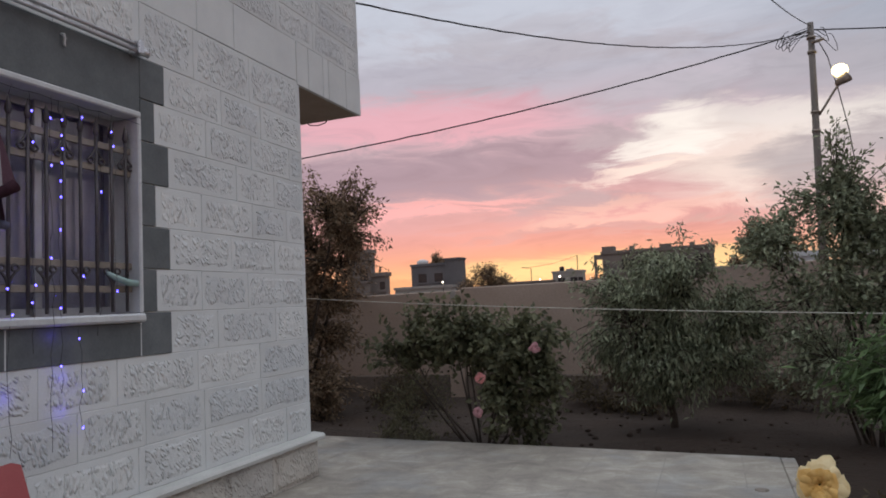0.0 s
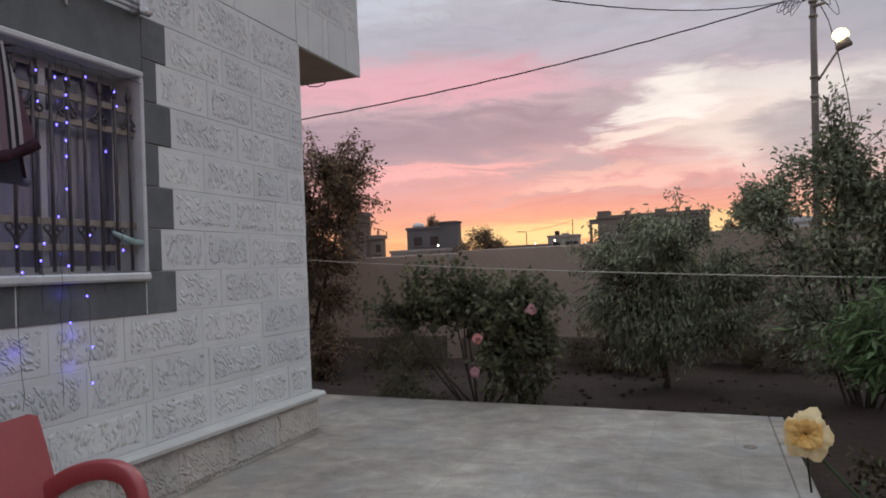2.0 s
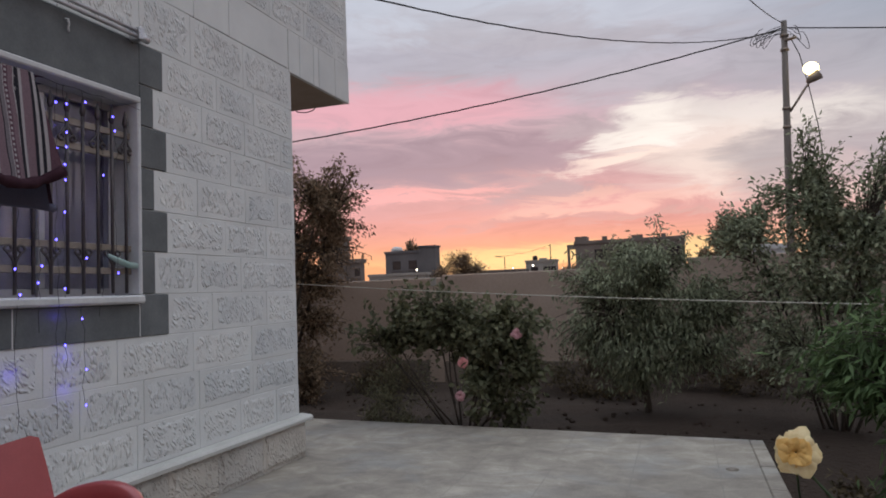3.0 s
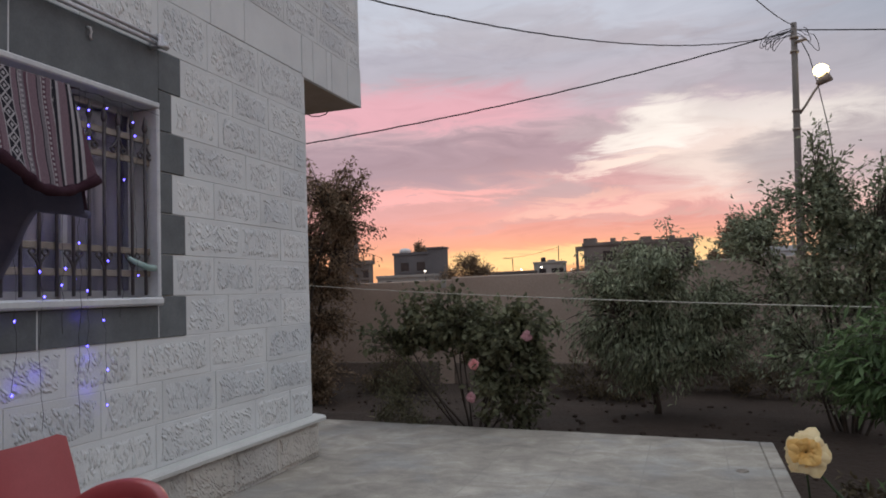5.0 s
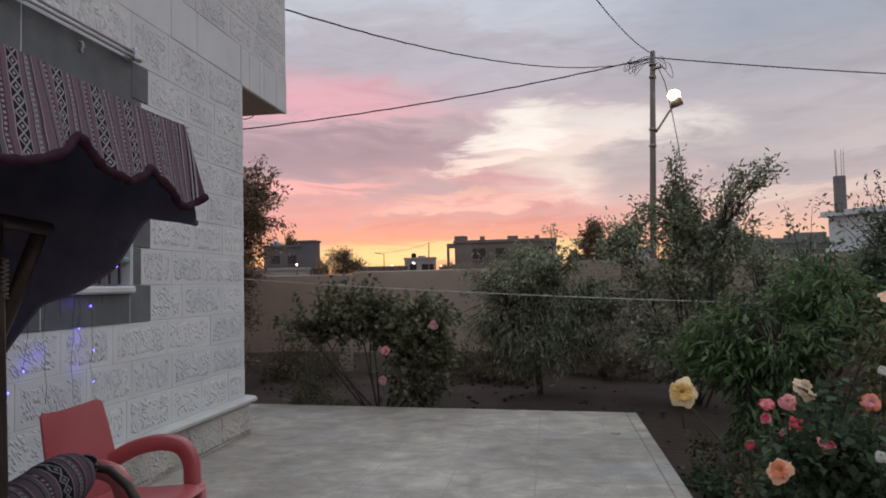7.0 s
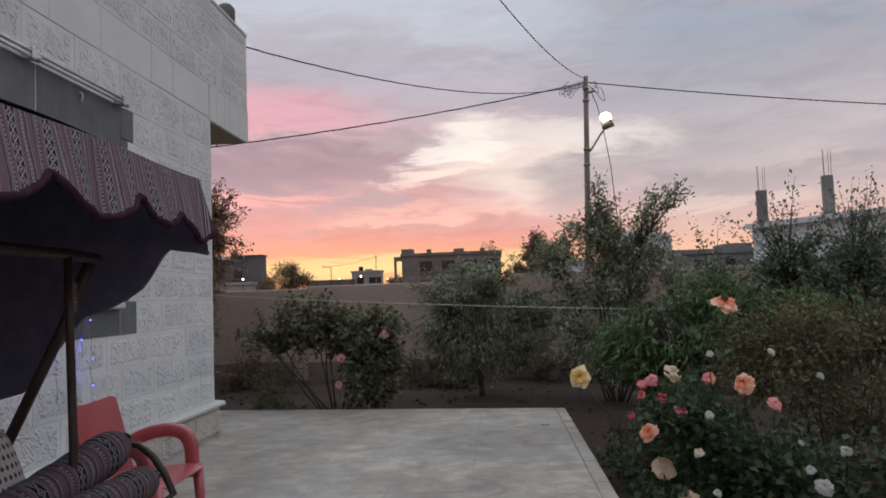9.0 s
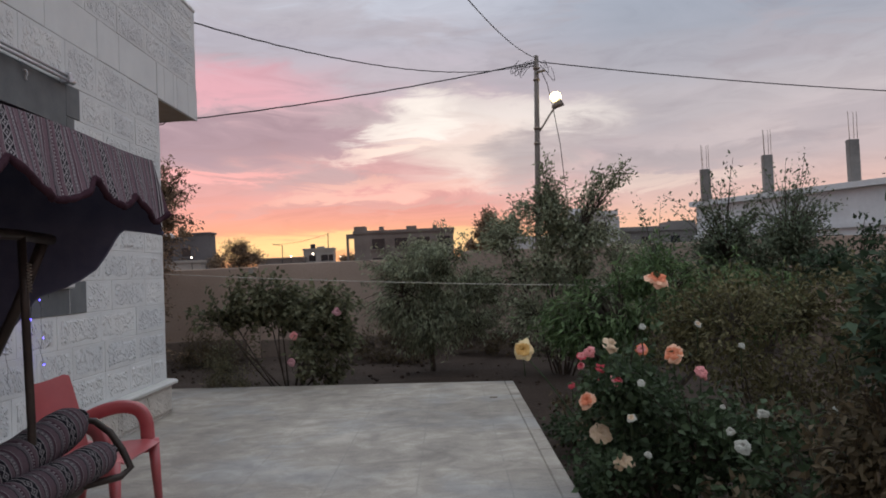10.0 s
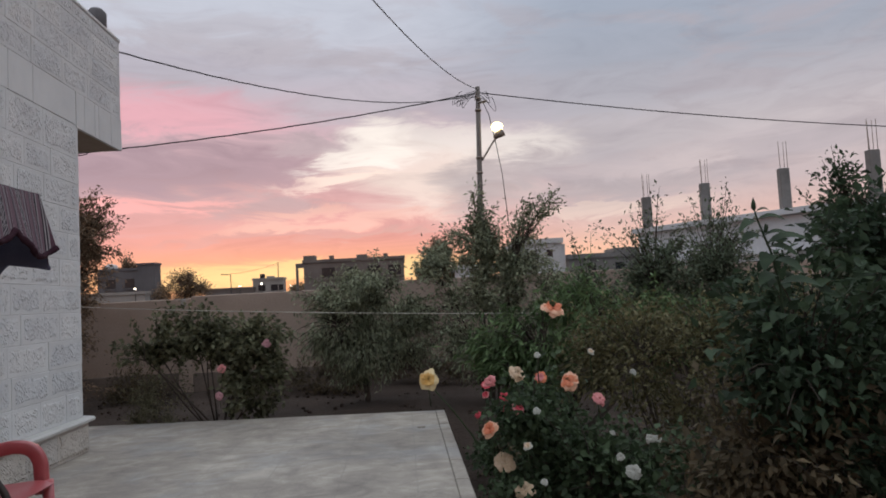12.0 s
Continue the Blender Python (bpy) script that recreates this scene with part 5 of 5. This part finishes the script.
for k, (x, y, z, dia, col, inner, face) in enumerate((
        (3.475, 1.908, 0.899, 0.125, "straw", "yellow", (-0.1, -0.85, 0.25)), (4.227, 1.457, 0.897, 0.115, "peach", "orange", (-0.45, -0.7, 0.5)),
        (4.17, 1.49, 1.30, 0.13, "peach", "orange", (0.15, -0.62, 0.75)), (3.90, 1.84, 0.40, 0.135, "cream", "cream", (-0.1, -0.7, 0.6)),
        (3.81, 1.76, 0.61, 0.11, "peach", "orange", (-0.6, -0.6, 0.5)), (4.06, 2.16, 0.88, 0.12, "cream", "cream", (0.4, -0.6, 0.5)),
        (4.10, 1.60, 0.91, 0.07, "orange", "pink", (-0.2, -0.8, 0.4)), (4.43, 1.61, 0.77, 0.085, "pink", "pink", (0.2, -0.7, 0.5)),
        (4.47, 1.20, 0.46, 0.11, "white", "white", (-0.2, -0.6, 0.7)), (3.98, 1.64, 0.29, 0.12, "cream", "cream", (-0.1, -0.6, 0.7)),
        (4.68, 1.42, 0.57, 0.06, "white", "white", (-0.1, -0.7, 0.7)), (5.00, 1.31, 0.60, 0.07, "white", "white", (-0.1, -0.7, 0.7)),
        (3.986, 2.219, 0.653, 0.085, "red", "red", (-0.3, -0.7, 0.5)), (3.985, 1.723, 0.73, 0.08, "pink", "red", (0.3, -0.6, 0.6)), (3.818, 1.641, 0.903, 0.07, "pink", "pink", (-0.2, -0.8, 0.4)),
        (3.931, 1.90, 0.775, 0.06, "red", "red", (-0.2, -0.8, 0.4)), (3.83, 1.95, 0.845, 0.065, "red", "pink", (-0.2, -0.6, 0.7)), (3.82, 1.95, 0.785, 0.05, "pink", "red", (-0.4, -0.7, 0.4)),
        (3.78, 2.05, 0.65, 0.045, "red", "red", (-0.4, -0.7, 0.4)),
        (4.02, 1.35, 0.77, 0.055, "white", "white", (-0.2, -0.7, 0.6)), (3.96, 1.35, 0.59, 0.06, "white", "cream", (-0.4, -0.6, 0.6)), (4.04, 1.35, 0.40, 0.05, "white", "white", (0.1, -0.7, 0.6)),
        (4.04, 1.35, 1.06, 0.045, "white", "white", (-0.2, -0.7, 0.6)), (4.33, 1.35, 1.06, 0.05, "white", "cream", (0.2, -0.7, 0.6)), (4.55, 1.35, 0.94, 0.045, "white", "white", (0.1, -0.7, 0.6)),
        (4.55, 1.15, 0.63, 0.06, "white", "white", (-0.2, -0.7, 0.5)), (4.39, 1.15, 0.55, 0.055, "white", "white", (-0.3, -0.7, 0.5)), (4.36, 1.15, 0.67, 0.035, "white", "white", (0.2, -0.7, 0.5)))):
    rose((x, y, z), dia, col, rose_bed, face, k, inner)
for k, (x, y, z, dia, col) in enumerate(((1.03, 6.72, 0.64, 0.11, "pink"), (1.58, 6.85, 0.92, 0.12, "mauve"), (1.0, 6.68, 0.31, 0.11, "mauve"))):
    rose((x, y, z), dia, col, pink_bush, (0.2, -0.9, 0.2), 40 + k)
part("cane", Shape().tube([(4.05, 2.0, -0.2), (3.86, 1.98, 0.35), (3.62, 1.95, 0.70), (3.49, 1.925, 0.86)], [0.006, 0.005, 0.0045, 0.004], 6), LEAVES["rose"], rose_bed)
tall = thing("rose_shoot", (4.98, 0.5, -0.38), "tall bending rose shoot with closed buds and broad leaves", "rose")
SHOOT = [(4.98, 0.55, -0.38), (4.93, 0.48, 0.6), (4.85, 0.36, 1.15), (4.815, 0.30, 1.351), (4.803, 0.30, 1.431), (4.787, 0.30, 1.503), (4.765, 0.30, 1.566), (4.747, 0.30, 1.62), (4.736, 0.30, 1.664)]
part("stem", Shape().tube(SHOOT, [0.007, 0.0065, 0.006, 0.0055, 0.005, 0.0045, 0.004, 0.0035, 0.003], 6), LEAVES["dark"], tall)
part("bud", Shape().tube([(4.736, 0.30, 1.66), (4.735, 0.30, 1.672), (4.735, 0.30, 1.688), (4.736, 0.30, 1.712)], [0.004, 0.010, 0.009, 0.001], 8), LEAVES["dark"], tall)
part("bud", Shape().tube([(4.765, 0.30, 1.568), (4.774, 0.298, 1.578), (4.777, 0.297, 1.592), (4.775, 0.297, 1.608)], [0.003, 0.008, 0.009, 0.001], 8), LEAVES["dark"], tall)


def broad_leaf(root, tip, width, sag):
    """One leaf: an arched midrib with two raised halves, pointed at its tip."""
    a, b = Vector(root), Vector(tip)
    across = (b - a).cross(Vector((0, -0.55, 0.85))).normalized()
    v, rows = [], 7
    for i in range(rows):
        t = i / (rows - 1)
        c = a.lerp(b, t) + Vector((0, 0, 4 * sag * t * (1 - t)))
        w = width * 0.5 * math.sin(math.pi * t ** 0.8) ** 0.8 + 0.0008
        v += [c + across * w + Vector((0, 0, w * 0.25)), c, c - across * w + Vector((0, 0, w * 0.25))]
    f = [(i * 3 + k, i * 3 + k + 1, i * 3 + k + 4, i * 3 + k + 3) for i in range(rows - 1) for k in range(2)]
    return Shape().put(v, f, 0, True)


for root, tip, width, sag in (((4.738, 0.30, 1.650), (4.782, 0.27, 1.655), 0.020, 0.012), ((4.745, 0.30, 1.625), (4.832, 0.25, 1.612), 0.032, 0.016), ((4.750, 0.30, 1.612), (4.640, 0.24, 1.572), 0.040, 0.022),
                              ((4.767, 0.30, 1.560), (4.845, 0.25, 1.556), 0.034, 0.014), ((4.772, 0.30, 1.548), (4.648, 0.25, 1.532), 0.050, 0.022), ((4.778, 0.30, 1.530), (4.930, 0.26, 1.530), 0.050, 0.024),
                              ((4.783, 0.30, 1.515), (4.870, 0.24, 1.462), 0.048, 0.020), ((4.792, 0.30, 1.485), (4.712, 0.22, 1.418), 0.062, 0.020), ((4.797, 0.30, 1.460), (4.858, 0.20, 1.402), 0.060, 0.020),
                              ((4.808, 0.30, 1.400), (4.690, 0.22, 1.365), 0.058, 0.020), ((4.812, 0.30, 1.370), (4.935, 0.22, 1.350), 0.058, 0.020), ((4.835, 0.33, 1.24), (4.735, 0.24, 1.22), 0.055, 0.02)):
    part("leaf", broad_leaf(root, tip, width, sag), LEAVES["dark"], tall)

# ---- canopy swing ----
swing = thing("canopy_swing", (0.95, 0.0, 0.0), "canopy garden swing with brown steel frame, draped with a striped rug", "garden swing")
Y0, Y1, XF, XR, ZT = -1.35, 1.20, 1.60, 0.42, 2.0
for y in (-1.0, 0.98):
    part("rear_leg", Shape().tube([(1.16, y, 1.63), (1.02, y, 1.30), (0.72, y, 0.72), (0.36, y, 0.02)], 0.026, 10), SWING_STEEL, swing)
    part("front_leg", Shape().tube([(1.205, y - 0.26, 1.62), (1.215, y - 0.26, 1.3), (1.23, y - 0.26, 0.82), (1.24, y - 0.26, 0.0)], 0.018, 10), SWING_STEEL, swing)
    part("foot", Shape().tube([(0.30, y, 0.02), (1.32, y, 0.02)], 0.02, 8), SWING_STEEL, swing)
part("top_beam", Shape().tube([(1.20, Y0 + 0.1, 1.62), (1.20, 0.72, 1.62), (1.20, 0.96, 1.61)], 0.024, 10), SWING_STEEL, swing)
for y in (-0.9, 0.72):
    coil = [(1.236 + 0.009 * math.cos(i * 1.1), y + 0.009 * math.sin(i * 1.1), 1.37 + i * 0.0026) for i in range(50)]
    part("spring", Shape().tube(coil, 0.003, 5), IRON, swing)
part("seat_frame", Shape().soft_box(0.55, 1.32, -0.95, 0.98, 0.42, 0.47, 0.015), SWING_STEEL, swing)
arc = [(0.98, 1.20, 0.44), (1.06, 1.24, 0.60), (1.15, 1.26, 0.71), (1.225, 1.27, 0.70), (1.30, 1.27, 0.64), (1.36, 1.27, 0.55), (1.40, 1.27, 0.46), (1.37, 1.22, 0.43), (1.25, 1.0, 0.44)]
part("armrest", Shape().tube(arc, 0.018, 10), SWING_STEEL, swing)
part("back_frame", Shape().tube([(0.56, -0.9, 0.46), (0.44, -0.9, 0.98), (0.44, 0.92, 0.98), (0.56, 0.92, 0.46)], 0.018, 8), SWING_STEEL, swing)


def hem(y):
    """Lower edge of the front valance: hanging bows between tied-up points."""
    ties = (-1.35, -0.66, -0.05, 0.51, 0.87, 1.21)
    for a, b in zip(ties, ties[1:]):
        if a <= y <= b:
            t = (y - a) / (b - a)
            return 1.832 - 0.125 * ((b - a) / 0.6) ** 0.7 * math.sin(math.pi * t) ** 0.8 - (0.03 + 0.055 * t if b > 1.2 else 0.03 * t if b > 0.8 else 0)
    return 1.74


def front_point(u, v):
    y = Y0 + u * (1.205 - Y0)
    z = ZT + (hem(y) - ZT) * v
    x = XF + 0.05 * v + 0.012 * math.sin(y * 21) * v + 0.006 * math.sin(y * 47 + 1) * v
    return (x, y - 0.035 * (1 - v) * max(0.0, y), z + 0.006 * math.sin(y * 5) * (1 - v))


def flap(fn, nu, nv, thick):
    """Cloth with an outer and an inner skin."""
    return Shape().sheet(fn, nu, nv), Shape().sheet(lambda u, v: Vector(fn(u, v)) + Vector(thick), nu, nv)


rug = thing("rug", (1.1, 0, 2.0), "striped bedouin-style rug with plum fringe draped over the swing", "rug")
front_skin, front_back = flap(front_point, 150, 8, (-0.012, 0, -0.002))
part("front_valance", front_skin, RUG, rug)
part("valance_lining", front_back, LINING, rug, "dark felt lining")
edge = Shape().tube([Vector(front_point(i / 150, 1.0)) + Vector((0.002, 0, -0.006)) for i in range(151)], [0.0145 + 0.004 * math.sin(i * 2.3) * math.sin(i * 0.7) for i in range(151)], 7)
part("fringe", edge, FRINGE, rug, "plum fringe edging")
part("top_cloth", Shape().sheet(lambda u, v: (XR + u * (XF - XR), Y0 + v * (Y1 - Y0), ZT + 0.05 * math.sin(math.pi * u) - 0.012 * math.sin(v * 9)), 12, 20), RUG, rug)
part("top_lining", Shape().sheet(lambda u, v: (XR + u * (XF - XR), Y0 + v * (Y1 - Y0), ZT - 0.02 + 0.045 * math.sin(math.pi * u) - 0.012 * math.sin(v * 9)), 12, 20), LINING, rug)
END = ((1.63, 1.635), (1.56, 1.645), (1.42, 1.655), (1.375, 1.60), (1.335, 1.53), (1.28, 1.455), (1.20, 1.40), (1.13, 1.365), (0.99, 1.32), (0.82, 1.13), (0.66, 0.97), (0.42, 0.93))


def end_point(u, v):
    x = 1.63 + u * (0.42 - 1.63)
    for (xa, za), (xb, zb) in zip(END, END[1:]):
        if xb <= x <= xa:
            zl = za + (zb - za) * (xa - x) / (xa - xb)
            break
    else:
        zl = 0.93
    x -= (0.036 - 0.03 * v) * (1 - u) ** 4
    return (x, Y1 - 0.036 + 0.03 * v * math.sin(u * 9) * u + 0.04 * v, ZT + 0.03 * math.sin(math.pi * u) + (zl - ZT) * v)


end_out, end_in = flap(end_point, 48, 8, (0, -0.012, 0))
part("end_flap", end_out, RUG, rug)
part("end_lining", end_in, LINING, rug)
part("end_fringe", Shape().tube([Vector(end_point(i / 48, 1.0)) for i in range(49)], 0.012, 6), LINING, rug)


def rear_point(u, v):
    y = Y0 + u * (Y1 - Y0)
    return (XR + 0.02 * math.sin(y * 7) * v, y, ZT + (0.93 + 0.06 * math.sin(y * 5.2) ** 2 - ZT) * v)


rear_out, rear_in = flap(rear_point, 40, 8, (0.014, 0, 0))
part("rear_flap", rear_out, RUG, rug)
part("rear_lining", rear_in, LINING, rug)


def roll(name, a, b, r, mat, label, seed):
    """A soft bolster from a to b, with rounded ends and sagging folds."""
    a, b = Vector(a), Vector(b)
    t = thing(name, a, label, "cushion")
    s = Shape()
    pts, rad = [], []
    for i in range(25):
        q = i / 24
        pts.append(a.lerp(b, q) + Vector((0, 0, -0.012 * math.sin(math.pi * q))))
        e = min(q, 1 - q) * 24
        rad.append(r * (1 - max(0.0, 1 - e / 2.5) ** 2 * 0.62) * (1 + 0.025 * math.sin(i * 1.9 + seed)))
    s.tube(pts, rad, 20)
    part("cover", s, mat, t)
    way = (b - a).normalized()
    for end, sign in ((a, -1), (b, 1)):
        spiral = [end + way * sign * (0.004 + 0.0002 * i) + Vector((math.cos(i * 0.5), 0, math.sin(i * 0.5))) * r * 0.40 * (1 - i / 50) for i in range(48)]
        part("rolled_end", Shape().tube(spiral, 0.012, 6), mat, t)
    return t


roll("bolster", (1.14, 0.02, 0.555), (1.195, 1.17, 0.735), 0.098, RUG_ROLL, "dark striped rolled mattress lying on the swing seat", 1)
roll("bolster", (1.27, 0.10, 0.56), (1.325, 1.20, 0.555), 0.085, RUG_ROLL, "dark striped rolled mattress under another on the swing", 2)
cushion = thing("cushion", (1.0, 0.5, 0.6), "patterned black and white cushion leaning on the swing back", "cushion")


def cushion_point(u, v, side):
    a, b = u * 2 - 1, v * 2 - 1
    puff = 0.075 * ((1 - a ** 4) * (1 - b ** 4)) ** 0.6 * side
    return (1.0 + puff * 0.9 - 0.08 * b, 0.47 + 0.25 * a, 0.68 + 0.21 * b + puff * 0.3)


part("cover", Shape().sheet(lambda u, v: cushion_point(u, v, 1), 16, 16).sheet(lambda u, v: cushion_point(u, v, -1), 16, 16), PRINT, cushion)

# ---- plastic chair ----
chair = thing("plastic_chair", pose(1.005, 1.735, 0.0, 0, 0, 1.0), "red moulded plastic armchair on the terrace by the wall", "chair")


def own(name, shape, mat, label=""):
    """A part given in the chair's own places."""
    ob = new(name, shape.mesh(name, mat))
    ob.parent = chair
    return tagged(ob, label)


def slab_sheet(fn, nu, nv, t):
    """A curved board: two skins and a rim."""
    s = Shape()
    top = [Vector(fn(i / nu, j / nv)) for j in range(nv + 1) for i in range(nu + 1)]
    w = nu + 1
    nor = []
    for j in range(nv + 1):
        for i in range(w):
            a = top[j * w + min(i + 1, nu)] - top[j * w + max(i - 1, 0)]
            b = top[min(j + 1, nv) * w + i] - top[max(j - 1, 0) * w + i]
            nor.append(a.cross(b).normalized())
    low = [p - q * t for p, q in zip(top, nor)]
    k = len(top)
    f = [(j * w + i, j * w + i + 1, (j + 1) * w + i + 1, (j + 1) * w + i) for j in range(nv) for i in range(nu)]
    g = [tuple(k + q for q in face[::-1]) for face in f]
    rim = list(range(w)) + [j * w + nu for j in range(1, nv + 1)] + [nv * w + i for i in range(nu - 1, -1, -1)] + [j * w for j in range(nv - 1, 0, -1)]
    r = [(b, a, a + k, b + k) for a, b in zip(rim, rim[1:] + rim[:1])]
    return s.put(top + low, f + g, 0, True).put([(top + low)[q] for face in r for q in face], [tuple(range(4 * i, 4 * i + 4)) for i in range(len(r))])


def back_fn(u, v):
    a = u * 2 - 1
    half = 0.235 - 0.02 * v + 0.012 * math.sin(math.pi * v)
    rise = 0.40 + 0.445 * v + 0.026 * a * a * v - 0.02 * max(0.0, abs(a) - 0.88) / 0.12 * v
    return (-0.17 - 0.10 * v - 0.055 * (1 - a * a), a * half, rise)


own("backrest", slab_sheet(back_fn, 14, 10, 0.008), RED_PLASTIC)
own("seat", slab_sheet(lambda u, v: (-0.19 + 0.44 * v + 0.012 * math.sin(math.pi * v), (u * 2 - 1) * (0.20 + 0.045 * v), 0.425 + 0.02 * v - 0.02 * math.sin(math.pi * u) * math.sin(math.pi * v) - 0.03 * max(0, v - 0.85) * 6), 12, 10, 0.008), RED_PLASTIC)
for s in (-1, 1):
    path = [(-0.245, 0.215, 0.545), (-0.13, 0.235, 0.610), (-0.02, 0.25, 0.640), (0.06, 0.262, 0.640), (0.125, 0.272, 0.612), (0.158, 0.28, 0.545), (0.165, 0.28, 0.47), (0.175, 0.272, 0.36)]
    smooth_path = [Vector((p[0], p[1] * s, p[2])) for p in path]
    curve = []
    for i in range(len(smooth_path) - 1):
        p0, p1 = smooth_path[max(i - 1, 0)], smooth_path[i]
        p2, p3 = smooth_path[i + 1], smooth_path[min(i + 2, len(smooth_path) - 1)]
        for q in range(4):
            t = q / 4
            curve.append(0.5 * ((2 * p1) + (p2 - p0) * t + (2 * p0 - 5 * p1 + 4 * p2 - p3) * t * t + (3 * p1 - p0 - 3 * p2 + p3) * t ** 3))
    curve.append(smooth_path[-1])
    band = Shape()
    ring = 12
    v = []
    for i, c in enumerate(curve):
        d2 = (curve[min(i + 1, len(curve) - 1)] - curve[max(i - 1, 0)]).normalized()
        side = (Vector((0, 1, 0)) - d2 * d2.y).normalized()
        up2 = d2.cross(side)
        for k in range(ring):
            a = 2 * math.pi * k / ring
            ca, sa = math.cos(a), math.sin(a)
            ca, sa = math.copysign(abs(ca) ** 0.6, ca), math.copysign(abs(sa) ** 0.6, sa)
            v.append(c + side * ca * 0.028 + up2 * sa * 0.040)
    n_ring = len(curve)
    band.put(v, [(i * ring + k, i * ring + (k + 1) % ring, (i + 1) * ring + (k + 1) % ring, (i + 1) * ring + k) for i in range(n_ring - 1) for k in range(ring)], 0, True)
    band.put(v, [tuple(range(ring))[::-1], tuple(range((n_ring - 1) * ring, n_ring * ring))])
    own("armrest", band, RED_PLASTIC)
    for fx, bx in ((0.205, 0.225), (-0.20, -0.26)):
        own("leg", Shape().tube([(fx, s * 0.262, 0.44), (bx, s * 0.285, 0.0)], [0.036, 0.022], 8), RED_PLASTIC)
